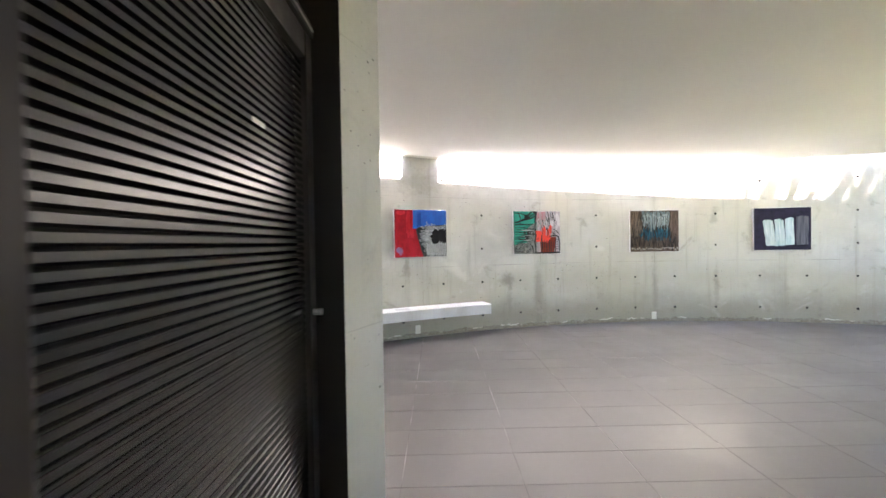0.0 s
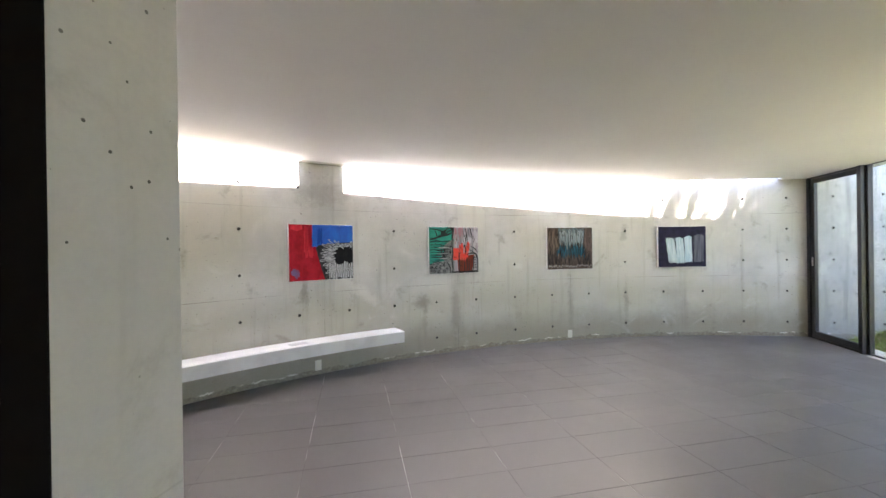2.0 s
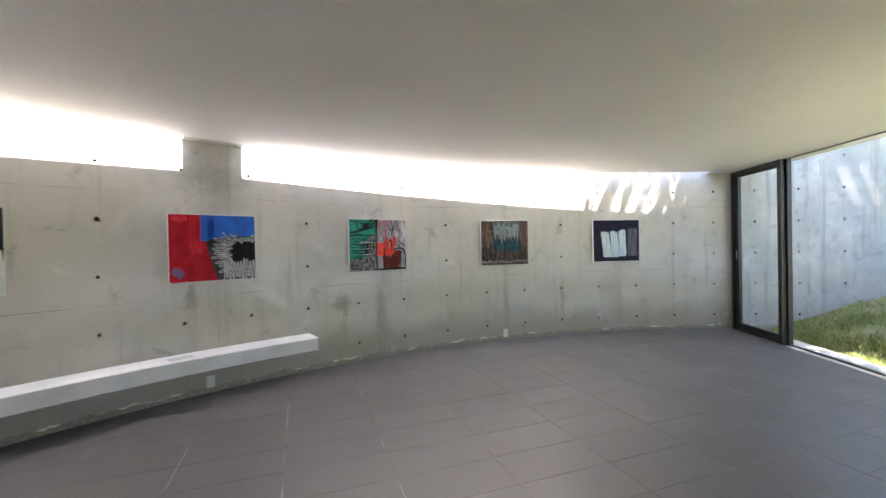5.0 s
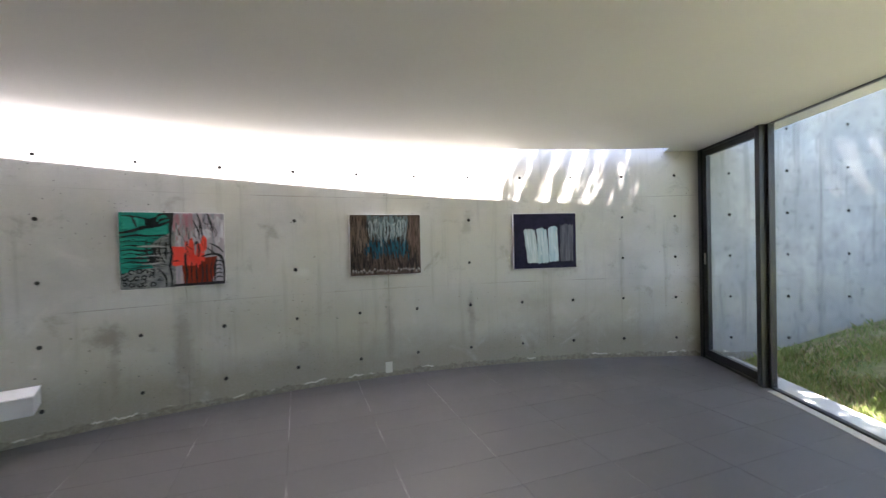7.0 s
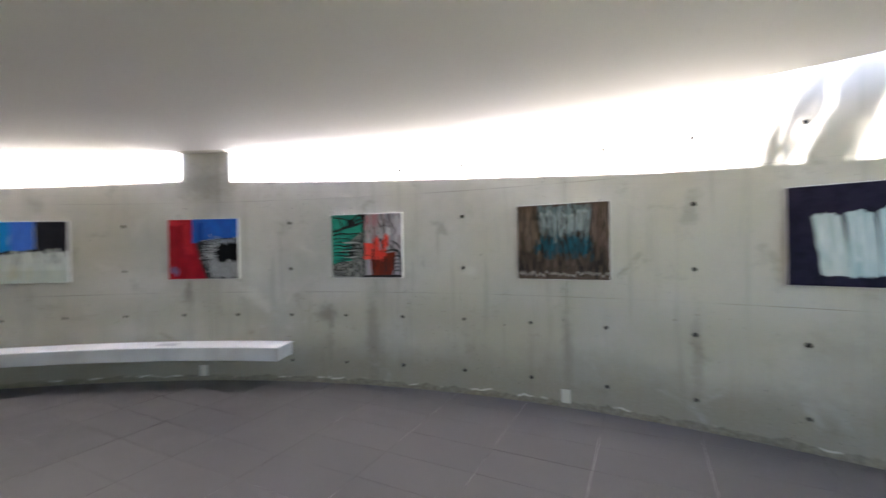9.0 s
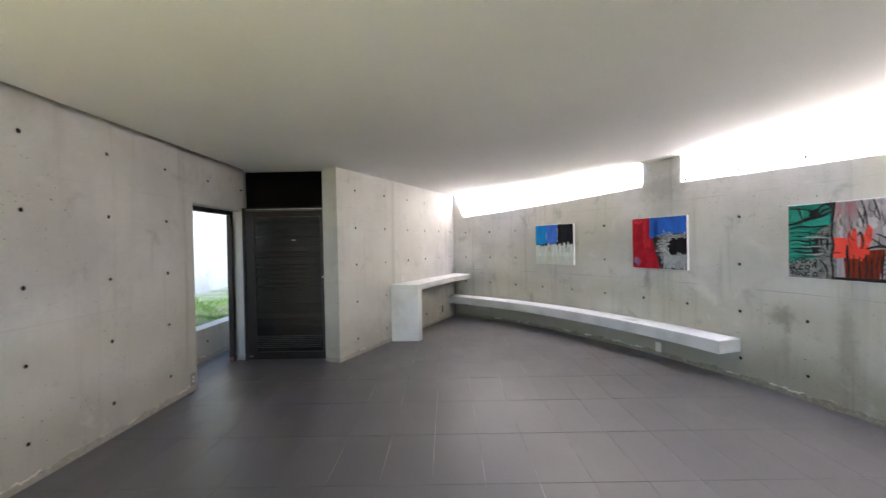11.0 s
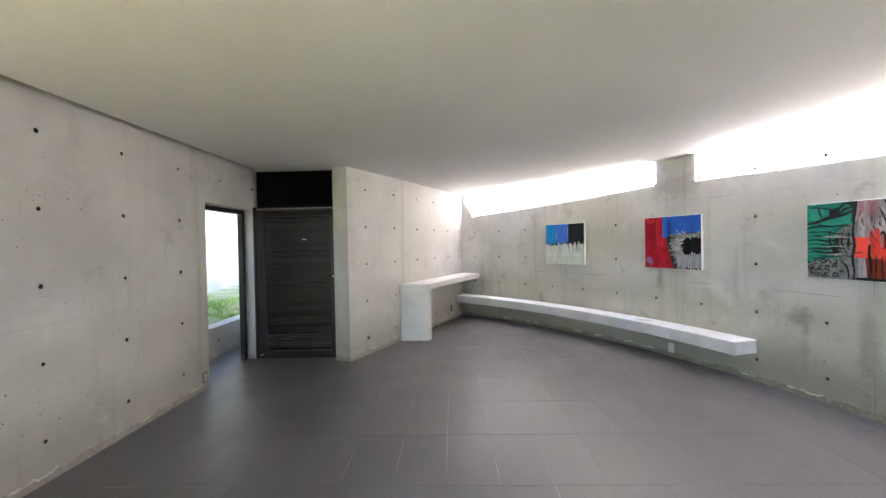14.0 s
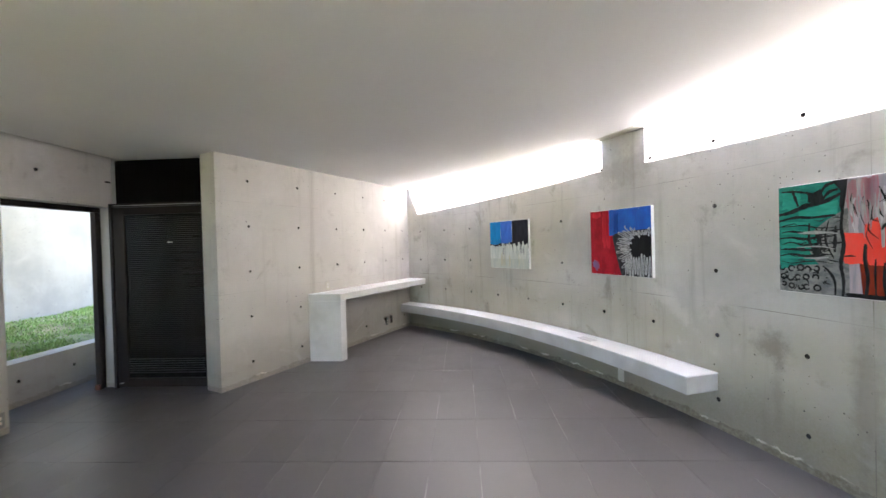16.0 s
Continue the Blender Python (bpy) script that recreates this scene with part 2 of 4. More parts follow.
pw.operation = "POWER"
pw.inputs[1].default_value = 5.0
fr = g.nodes.new("ShaderNodeMath")
fr.operation = "MULTIPLY_ADD"
fr.inputs[1].default_value, fr.inputs[2].default_value = 0.7, 0.035
g.links.new(lw.outputs["Facing"], pw.inputs[0])
g.links.new(pw.outputs[0], fr.inputs[0])
ms = g.nodes.new("ShaderNodeMixShader")
g.links.new(fr.outputs[0], ms.inputs[0])
g.links.new(tr.outputs[0], ms.inputs[1])
g.links.new(gl.outputs[0], ms.inputs[2])
g.links.new(ms.outputs[0], g.nodes["Material Output"].inputs[0])
M_SOIL = mat("lawn_soil", (0.10, 0.085, 0.05), 0.95)
w = Net(M_SOIL)
pos = w.world_pos()
c = w.mix(w.ramp(w.noise(pos, 1.6, 6, 0.65), 0.42, 0.62), (0.16, 0.19, 0.06), (0.32, 0.26, 0.15))
c = w.mix(w.ramp(w.noise(pos, 14, 4), 0.4, 0.7, 0.0, 0.6), c, (0.05, 0.065, 0.02))
w.colour(c)
w.bump(w.noise(pos, 22, 5), 0.6, 0.03)
M_GRASS = mat("grass_blade", (0.09, 0.15, 0.03), 0.6)
w = Net(M_GRASS)
isl = w.t.nodes.new("ShaderNodeNewGeometry").outputs["Random Per Island"]
c = w.mix(isl, (0.14, 0.22, 0.045), (0.32, 0.34, 0.10))
w.colour(w.mix(w.ramp(isl, 0.76, 0.80), c, (0.38, 0.31, 0.16)))
M_LAWN = mat("lawn_blade", (0.11, 0.22, 0.035), 0.6)
w = Net(M_LAWN)
w.colour(w.mix(w.t.nodes.new("ShaderNodeNewGeometry").outputs["Random Per Island"], (0.15, 0.28, 0.05), (0.27, 0.38, 0.10)))
M_BARK = mat("tree_bark", (0.11, 0.085, 0.06), 0.9)
w = Net(M_BARK)
w.bump(w.noise(w.scaled(w.obj(), (9, 9, 1.5)), 2.0, 5), 0.8, 0.03)
M_LEAF = mat("tree_leaf", (0.06, 0.11, 0.025), 0.55)
w = Net(M_LEAF)
isl = w.t.nodes.new("ShaderNodeNewGeometry").outputs["Random Per Island"]
w.colour(w.mix(isl, (0.045, 0.085, 0.02), (0.09, 0.14, 0.03)))
M_SILL = concrete("pale_sill_concrete", (0.58, 0.57, 0.53), (0.55, 0.52, 0.45), stain=0.2)
M_WOOD = mat("orange_varnished_wood", (0.45, 0.17, 0.04), 0.35)
w = Net(M_WOOD)
gr = w.noise(w.scaled(w.obj(), (2.0, 34, 8)), 1.5, 5, 0.6, 0.5)
w.colour(w.mix(w.ramp(gr, 0.3, 0.7), (0.50, 0.19, 0.045), (0.36, 0.12, 0.028)))
w.bump(gr, 0.06, 0.002)

# ---------------------------------------------------------------- mesh helpers


def link(name, bm, material, parent=None, label="", smooth=False):
    me = bpy.data.meshes.new(name)
    if smooth:
        for f in bm.faces:
            f.smooth = True
    bm.to_mesh(me)
    bm.free()
    for m in material if isinstance(material, (list, tuple)) else [material]:
        me.materials.append(m)
    ob = new(name, me)
    if parent:
        ob.parent = parent
    if label:
        ob["label"] = label
    return ob


def part(name, bm, material, parent, label="", smooth=False):
    return link(name, bm, material, parent, label, smooth)


def empty(name, m=Matrix()):
    ob = new(name)
    ob.empty_display_size = 0.1
    ob.matrix_world = m
    return ob


def add_box(bm, x0, x1, y0, y1, z0, z1, m=None, bevel=0.0):
    res = bmesh.ops.create_cube(bm, size=1.0)
    vs = res["verts"]
    mat4 = Matrix.Translation(((x0 + x1) / 2, (y0 + y1) / 2, (z0 + z1) / 2)) @ Matrix.Diagonal((x1 - x0, y1 - y0, z1 - z0, 1))
    bmesh.ops.transform(bm, matrix=(m or Matrix()) @ mat4, verts=vs)
    if bevel:
        es = list({e for v in vs for e in v.link_edges})
        bmesh.ops.bevel(bm, geom=es, offset=bevel, segments=2, affect="EDGES", profile=0.5)
    return bm


def box(x0, x1, y0, y1, z0, z1, bevel=0.0, m=None):
    return add_box(bmesh.new(), x0, x1, y0, y1, z0, z1, m, bevel)


def prism(pts, z0, z1, bevel=0.0):
    """An upright prism over a plan outline."""
    bm = bmesh.new()
    lo = [bm.verts.new((p[0], p[1], z0)) for p in pts]
    hi = [bm.verts.new((p[0], p[1], z1)) for p in pts]
    n = len(pts)
    bm.faces.new(lo[::-1])
    bm.faces.new(hi)
    for i in range(n):
        bm.faces.new((lo[i], lo[(i + 1) % n], hi[(i + 1) % n], hi[i]))
    bmesh.ops.recalc_face_normals(bm, faces=bm.faces)
    if bevel:
        es = [e for e in bm.edges if e.calc_face_angle(0) > 0.5]
        bmesh.ops.bevel(bm, geom=es, offset=bevel, segments=2, affect="EDGES")
    return bm


def box_uv(bm, scale=1.0):
    """UV in metres: u along the wall, v upwards."""
    lay = bm.loops.layers.uv.verify()
    for f in bm.faces:
        n = f.normal
        for lp in f.loops:
            p = lp.vert.co
            if abs(n.z) > 0.7:
                lp[lay].uv = (p.x, p.y + 9)
            elif abs(n.x) > abs(n.y):
                lp[lay].uv = (p.y + 3, p.z)
            else:
                lp[lay].uv = (p.x, p.z)
    return bm


def ring(r, deg, z=0.0):
    a = radians(deg)
    return Vector((RING_C.x + r * math.sin(a), RING_C.y + r * math.cos(a), z))


def hole_wall(name, place, us, cols, vs, rows, thick, material, radius=0.0175, sides=4):
    """A concrete wall: place(u, v, w) gives the point u along, v up, w into the wall. Tie holes, recessed, where cols meet rows."""
    bm = bmesh.new()
    lay = bm.loops.layers.uv.verify()
    cache = {}

    def vert(u, v):
        k = (round(u, 4), round(v, 4))
        if k not in cache:
            cache[k] = bm.verts.new(place(u, v, 0))
        return cache[k]

    def face(pts, verts, mi=0, smooth=True):
        f = bm.faces.new(verts)
        f.material_index, f.smooth = mi, smooth
        for lp, p in zip(f.loops, pts):
            lp[lay].uv = p
        return f

    ub = [us[0]] + [(a + b) / 2 for a, b in zip(cols, cols[1:])] + [us[1]]
    vb = [vs[0]] + [(a + b) / 2 for a, b in zip(rows, rows[1:])] + [vs[1]]
    k = sides
    for i in range(len(ub) - 1):
        for j in range(len(vb) - 1):
            u0, u1, v0, v1 = ub[i], ub[i + 1], vb[j], vb[j + 1]
            out = []
            for s in range(k):
                out.append((u0 + (u1 - u0) * s / k, v0))
            for s in range(k):
                out.append((u1, v0 + (v1 - v0) * s / k))
            for s in range(k):
                out.append((u1 - (u1 - u0) * s / k, v1))
            for s in range(k):
                out.append((u0, v1 - (v1 - v0) * s / k))
            cu, cv = cols[i], rows[j]
            inner_r = radius * (0.88 + 0.24 * random.random())
            rim = []
            for p in out:
                a = math.atan2((p[1] - cv), (p[0] - cu))
                rim.append((cu + inner_r * math.cos(a), cv + inner_r * math.sin(a)))
            m = len(out)
            for s in range(m):
                q = (s + 1) % m
                pts = (out[s], out[q], rim[q], rim[s])
                face(pts, [vert(*p) for p in pts])
            top = [bm.verts.new(place(p[0], p[1], 0)) for p in rim]
            bot = [bm.verts.new(place(cu + (p[0] - cu) * 0.72, cv + (p[1] - cv) * 0.72, 0.022)) for p in rim]
            for s in range(m):
                q = (s + 1) % m
                face((rim[s], rim[q], rim[q], rim[s]), (top[s], top[q], bot[q], bot[s]), 1, False)
            face(rim, bot, 1, False)
    # back, top, bottom and ends
    fine = sorted({round(a + (b - a) * s / k, 4) for a, b in zip(ub, ub[1:]) for s in range(k + 1)})
    lo = [bm.verts.new(place(u, vs[0], thick)) for u in fine]
    hi = [bm.verts.new(place(u, vs[1], thick)) for u in fine]
    flo = [bm.verts.new(place(u, vs[0], 0)) for u in fine]
    fhi = [bm.verts.new(place(u, vs[1], 0)) for u in fine]
    for a in range(len(fine) - 1):
        b = a + 1
        face(((fine[b], vs[0]), (fine[a], vs[0]), (fine[a], vs[1]), (fine[b], vs[1])), (lo[b], lo[a], hi[a], hi[b]), 0, True)
        face(((fine[a], vs[1]), (fine[b], vs[1]), (fine[b], vs[1] + thick), (fine[a], vs[1] + thick)), (fhi[a], fhi[b], hi[b], hi[a]), 0, False)
        face(((fine[b], 9.2), (fine[a], 9.2), (fine[a], 9.2 + thick), (fine[b], 9.2 + thick)), (flo[b], flo[a], lo[a], lo[b]), 0, False)
    for e, s in ((0, 1), (-1, -1)):
        ends = [(fine[e] + thick, vs[0]), (fine[e], vs[0]), (fine[e], vs[1]), (fine[e] + thick, vs[1])]
        quad = [bm.verts.new(place(fine[e], vs[0], thick)), bm.verts.new(place(fine[e], vs[0], 0)), bm.verts.new(place(fine[e], vs[1], 0)), bm.verts.new(place(fine[e], vs[1], thick))]
        face(ends[::s], quad[::s], 0, False)
    return tagged(link(name, bm, [material, M_HOLE]), kind="structure")


# ---------------------------------------------------------------- structure
CEIL = 2.62
DEG = math.pi / 180 * RING_R
COLS = [-53.0, -49.1, -45.2, -41.3, -37.5, -33.6, -29.68, -25.66, -21.75, -17.82, -13.84, -9.82, -5.7, -1.64, 2.41, 6.44, 10.52, 14.58, 18.6, 22.66, 26.68, 30.65, 34.5, 38.5, 42.5, 46.5, 50.5, 54.5, 58.5]
ROWS_N = [0.240 + 0.5185 * i for i in range(7)]
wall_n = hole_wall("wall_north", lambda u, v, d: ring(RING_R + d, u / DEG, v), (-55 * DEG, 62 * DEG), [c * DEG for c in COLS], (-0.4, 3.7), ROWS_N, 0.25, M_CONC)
tagged(wall_n, "curved fair-faced concrete wall with rows of tie holes")
W0, WD = Vector((-0.332, 1.368)), Vector((-0.910, 0.414)).normalized()
WN = Vector((-WD.y, WD.x))
WIN_A = 24.55


def west(u, v, d):
    p = W0 + WD * u + WN * d
    return Vector((p.x, p.y, v))


wall_w = hole_wall("wall_west", west, (0.0, 3.98), [0.40, 1.15, 1.88, 2.53, 3.13, 3.68], (0.0, 2.9), [0.24 + 0.527 * i for i in range(5)], 0.245, M_CONC_S, radius=0.0155)
tagged(wall_w, "pale fair-faced concrete wall beside the louvred door")
wall_s = hole_wall("wall_south", lambda u, v, d: Vector((-u, -d, v)), (-4.80, -0.57), [-4.50 + 0.70 * i for i in range(6)], (0.0, 2.9), [0.28 + 0.5225 * i for i in range(5)], 0.25, M_CONC_S, radius=0.0155)
tagged(wall_s, "grey fair-faced concrete wall with tie holes")
lintel = hole_wall("wall_south_lintel", lambda u, v, d: Vector((-u, -d, v)), (-0.57, 0.57), [-0.264], (2.08, 2.9), [2.367], 0.25, M_CONC_S)
tagged(lintel, "concrete lintel above the garden doorway")
bm = box(-0.85, -0.572, -0.25, 0.03, 0, 2.08)
tagged(link("wall_entry_pier", box_uv(bm), M_CONC_S), "narrow concrete pier beside the doorway", kind="structure")
# dark store room behind the louvred door
bm = box(-2.2, -0.72, -0.25, -0.05, 0, 2.9)
tagged(link("wall_store_south", box_uv(bm), M_CONC_S), "store room wall", kind="structure")
bm = box(-2.4, -2.2, -0.25, 2.0, 0, 2.9)
tagged(link("wall_store_west", box_uv(bm), M_CONC_S), "store room wall", kind="structure")


WYv = Vector((math.cos(radians(WIN_A)), -math.sin(radians(WIN_A)), 0))


def gap(deg):
    return 0.15 + 0.07 * min(1.0, abs(deg + 26) / 32)


# ceiling with its curved free edge along the light slot
edge = [ring(RING_R - gap(d), d) for d in np.arange(-50.0, 21.8, 1.0)]
edge += [ring(RING_R - gap(21.7), 21.7), ring(RING_R + 0.02, 21.9), ring(RING_R + 0.02, WIN_A), ring(RING_R - 0.02, WIN_A) + WYv * 0.10]
win_s = ring(3.25, WIN_A)
outline = [Vector((-3.97, 3.0, 0)), Vector((-2.4, 2.2, 0)), Vector((-2.4, -0.25, 0)), Vector((-0.60, -0.25, 0)), Vector((-0.60, 0.10, 0)), Vector((4.94, 0.10, 0)), ring(3.5, WIN_A) + WYv * 0.10]
outline = outline + edge[::-1]
bm = prism(outline, CEIL, CEIL + 0.035)
tagged(link("ceiling", bm, M_PLASTER), "smooth white plaster ceiling with a curved free edge", kind="structure")
roof_line = [ring(RING_R - 0.55, d) for d in np.arange(-48.0, WIN_A, 2.0)] + [ring(RING_R - 0.55, WIN_A)]
bm = prism([Vector((-2.4, -0.25, 0)), Vector((win_s.x - 0.12, -0.25, 0))] + roof_line[::-1], CEIL + 0.036, CEIL + 0.26)
tagged(link("roof_slab", box_uv(bm), M_CONC_OUT), "concrete roof slab", kind="structure")
bm = prism([ring(3.2, WIN_A) + WYv * 0.105, ring(RING_R - 0.02, WIN_A) + WYv * 0.105, ring(RING_R - 0.02, WIN_A) + WYv * 0.30, ring(3.2, WIN_A) + WYv * 0.30], CEIL, CEIL + 0.25)
tagged(link("roof_overhang", bm, M_PLASTER), "white rendered roof edge above the glazing", kind="structure")
# beam bridging the slot
b0, b1 = -25.6, -22.1
bm = prism([ring(RING_R - 0.6, b0), ring(RING_R - 0.6, b1), ring(RING_R + 0.01, b1), ring(RING_R + 0.01, b0)], CEIL + 0.004, CEIL + 0.45)
tagged(link("roof_beam", box_uv(bm), M_CONC), "short concrete beam bridging the roof light", kind="structure")

# ---------------------------------------------------------------- east window, along a radius of the round wall
WX = Vector((math.sin(radians(WIN_A)), math.cos(radians(WIN_A))))
WY = Vector((WX.y, -WX.x))
WM = Matrix(((WX.x, WY.x, 0, RING_C.x), (WX.y, WY.y, 0, RING_C.y), (0, 0, 1, 0), (0, 0, 0, 1)))
window = tagged(empty("window_1", WM), "full-height dark aluminium glazing with a narrow sliding leaf", "window", kind="structure")
r_end, r_mul, r_in = RING_R, 8.29, 3.30


def wpart(name, x0, x1, y0, y1, z0, z1, m, label="", bev=0.003):
    return part(name, box(x0, x1, y0, y1, z0, z1, bev), m, window, label)


wpart("jamb_frame", r_end - 0.07, r_end - 0.001, -0.02, 0.09, 0.0, CEIL, M_ALU)
wpart("sliding_leaf_stile", r_end - 0.155, r_end - 0.073, 0.0, 0.05, 0.03, CEIL - 0.03, M_ALU)
wpart("sliding_leaf_stile", r_mul + 0.062, r_mul + 0.122, 0.0, 0.05, 0.03, CEIL - 0.03, M_ALU)
wpart("sliding_leaf_rail", r_mul + 0.124, r_end - 0.157, 0.0, 0.05, 0.03, 0.12, M_ALU)
wpart("sliding_leaf_rail", r_mul + 0.124, r_end - 0.157, 0.0, 0.05, CEIL - 0.10, CEIL - 0.03, M_ALU)
wpart("mullion", r_mul + 0.0, r_mul + 0.060, -0.035, 0.10, 0.0, CEIL, M_ALU)
wpart("mullion_cover", r_mul - 0.032, r_mul - 0.002, 0.03, 0.09, 0.0, CEIL, M_ALU)
wpart("head_track", r_mul + 0.062, r_end - 0.073, -0.01, 0.08, CEIL - 0.028, CEIL, M_ALU)
wpart("floor_track", r_mul + 0.062, r_end - 0.073, -0.01, 0.08, 0.0, 0.027, M_ALU)
wpart("pull_handle", r_end - 0.128, r_end - 0.100, -0.012, -0.001, 1.18, 1.32, M_STEEL, "small steel pull plate")
wpart("head_frame", r_in, r_mul - 0.034, 0.035, 0.075, CEIL - 0.010, CEIL, M_ALU)
wpart("sill_frame", r_in, r_mul - 0.034, 0.03, 0.08, 0.0, 0.02, M_ALU)
wpart("jamb_frame", r_in - 0.05, r_in, 0.02, 0.09, 0.0, CEIL, M_ALU)
wpart("mullion", 5.72, 5.78, 0.02, 0.09, 0.021, CEIL - 0.011, M_ALU)
for x0, x1, y, z0, z1 in ((r_mul + 0.124, r_end - 0.157, 0.025, 0.121, CEIL - 0.101), (5.781, r_mul - 0.034, 0.055, 0.021, CEIL - 0.011), (r_in, 5.719, 0.055, 0.021, CEIL - 0.011)):
    p = wpart("pane", x0, x1, y - 0.004, y + 0.004, z0, z1, M_GLASS, "clear glass pane", 0)
    p.visible_shadow = False
bm = box(3.2, RING_R, 0.092, 0.36, -0.2, -0.002)
ob = tagged(link("outer_sill", box_uv(bm), M_SILL), "sunlit pale concrete sill outside the glazing", kind="structure")
ob.matrix_world = WM
bm = box(3.0, 3.24, -0.14, 0.14, 0, 2.6)
ob = tagged(link("wall_corner_pier", box_uv(bm), M_CONC_S), "concrete corner pier", kind="structure")
ob.matrix_world = WM

# ---------------------------------------------------------------- louvred door
DX = -0.54
door = tagged(empty("louvred_door", Matrix.Translation((DX, 0.0, 0.0))), "tall dark bronze metal louvred door, closed", "door", kind="structure")
SL0, SL1 = 0.160, 1.075
part("stile", box(-0.03, 0.012, 0.035, SL0, 0.01, 2.07, 0.003), M_DARK, door)
part("stile", box(-0.03, 0.012, SL1, 1.136, 0.01, 2.07, 0.003), M_DARK, door)
part("bottom_rail", box(-0.03, 0.010, SL0, SL1, 0.01, 0.11, 0.003), M_DARK, door)
part("top_rail", box(-0.03, 0.010, SL0, SL1, 1.985, 2.07, 0.003), M_DARK, door)
part("transom_rail", box(-0.04, 0.02, 0.032, 1.137, 2.075, 2.115, 0.003), M_DARK, door)
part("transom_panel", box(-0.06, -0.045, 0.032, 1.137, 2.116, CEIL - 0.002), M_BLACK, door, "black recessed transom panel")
# black sheet that paints in the darkness of the gaps between slats
part("gap_dark_backing", box(-0.060, -0.050, 0.04, 1.135, 0.01, 2.07), M_BLACK, door)
part("jamb", box(-0.05, 0.03, 0.0, 0.032, 0.0, 2.115, 0.003), M_DARK, door)
bm = prism([(-0.045, 1.138), (0.032, 1.138), (0.108, 1.142), (0.100, 1.158), (-0.045, 1.158)], 0.0, CEIL - 0.003, 0.002)
part("jamb", bm, M_DARK, door)
bm = bmesh.new()
add_box(bm, -0.0012, 0.0012, SL0, SL1, -0.0045, 0.0045)
bmesh.ops.transform(bm, matrix=Matrix.Translation((-0.0001, 0, 0.0082)) @ Matrix.Rotation(radians(-44), 4, "Y"), verts=bm.verts)
add_box(bm, 0.0030, 0.0060, SL0, SL1, -0.0060, 0.0060)
slat_me = bpy.data.meshes.new("slat")
bm.to_mesh(slat_me)
bm.free()
slat_me.materials.append(M_SLAT)
z = 0.122
while z < 1.98:
    s = new("slat", slat_me)
    s.parent, s.location = door, (-0.012, 0, z)
    z += 0.0225
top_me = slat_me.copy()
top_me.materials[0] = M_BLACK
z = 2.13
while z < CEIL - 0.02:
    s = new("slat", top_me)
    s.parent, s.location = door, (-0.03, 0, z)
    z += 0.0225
bm = bmesh.new()
bmesh.ops.create_cone(bm, cap_ends=True, segments=20, radius1=0.011, radius2=0.011, depth=0.03, matrix=Matrix.Translation((0.027, 1.105, 1.145)) @ Matrix.Rotation(radians(90), 4, "Y"))
part("latch_knob", bm, M_STEEL, door, "small brushed steel latch")
part("transom_strip", box(0.021, 0.024, 0.05, 1.12, 2.088, 2.095), M_STEEL, door, "thin bright metal strip")
for k in range(7):
    part("vent_slat", box(0.008, 0.016, SL0 + 0.01, SL1 - 0.01, 0.172 + 0.026 * k, 0.181 + 0.026 * k, 0.001), M_VENT, door, "brushed dark metal vent slat")
part("threshold_clip", box(0.013, 0.02, 0.06, 0.10, 0.055, 0.063, 0.001), M_STEEL, door)
part("label_plate", box(0.012, 0.016, 0.675, 0.735, 1.656, 1.667, 0.001), M_PLATE, door, "small white label strip")

# ---------------------------------------------------------------- garden doorway
gd = tagged(empty("door_2", Matrix.Translation((0, -0.17, 0))), "open doorway with a dark metal frame to the garden", "door", kind="structure")
part("jamb", box(-0.571, -0.515, -0.05, 0.02, 0.0, 2.02, 0.003), M_DARK, gd)
part("jamb", box(-0.512, -0.49, -0.03, 0.03, 0.0, 2.02, 0.003), M_DARK, gd)
part("jamb", box(0.545, 0.569, -0.05, 0.02, 0.0, 2.02, 0.003), M_DARK, gd)
part("head", box(-0.571, 0.569, -0.05, 0.02, 2.022, 2.078, 0.003), M_DARK, gd)
part("door_stop", box(-0.49, -0.46, -0.02, 0.03, 0.0, 0.06, 0.006), mat("brown_rubber", (0.16, 0.07, 0.05), 0.6), gd, "small brown floor stop")

# ---------------------------------------------------------------- built-in counter and bench


def strip(r0, r1, a0, a1, z0, z1, bev, step=1.0):
    n = max(2, int((a1 - a0) / step))
    ang = [a0 + (a1 - a0) * i / n for i in range(n + 1)]
    return prism([ring(r0, a) for a in ang] + [ring(r1, a) for a in ang[::-1]], z0, z1, bev)


bench = tagged(empty("wall_bench", Matrix()), "long curved white-painted cantilevered bench along the concrete wall", "bench")
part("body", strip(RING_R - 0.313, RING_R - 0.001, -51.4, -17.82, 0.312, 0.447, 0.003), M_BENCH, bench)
part("seat_top", strip(RING_R - 0.315, RING_R - 0.001, -51.4, -17.8, 0.448, 0.457, 0.002), M_TOP, bench, "smooth white-painted seat surface, made paler to read as lit from above")
counter = tagged(empty("wall_counter", Matrix()), "white-painted concrete counter with one slab leg", "counter")


def wp(u, d):
    p = W0 + WD * u + WN * d
    return (p.x, p.y)


front = [wp(1.53 + 2.32 * i / 14, -0.43 + 0.10 * math.sin(math.pi * i / 14) * 0.35) for i in range(15)]
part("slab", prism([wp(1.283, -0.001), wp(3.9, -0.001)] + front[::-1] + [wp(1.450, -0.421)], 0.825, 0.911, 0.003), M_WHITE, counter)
part("top_face", prism([wp(1.281, -0.001), wp(3.9, -0.001)] + front[::-1] + [wp(1.448, -0.423)], 0.912, 0.92, 0.002), M_TOP, counter, "smooth white-painted top face, made paler to read as lit from above")
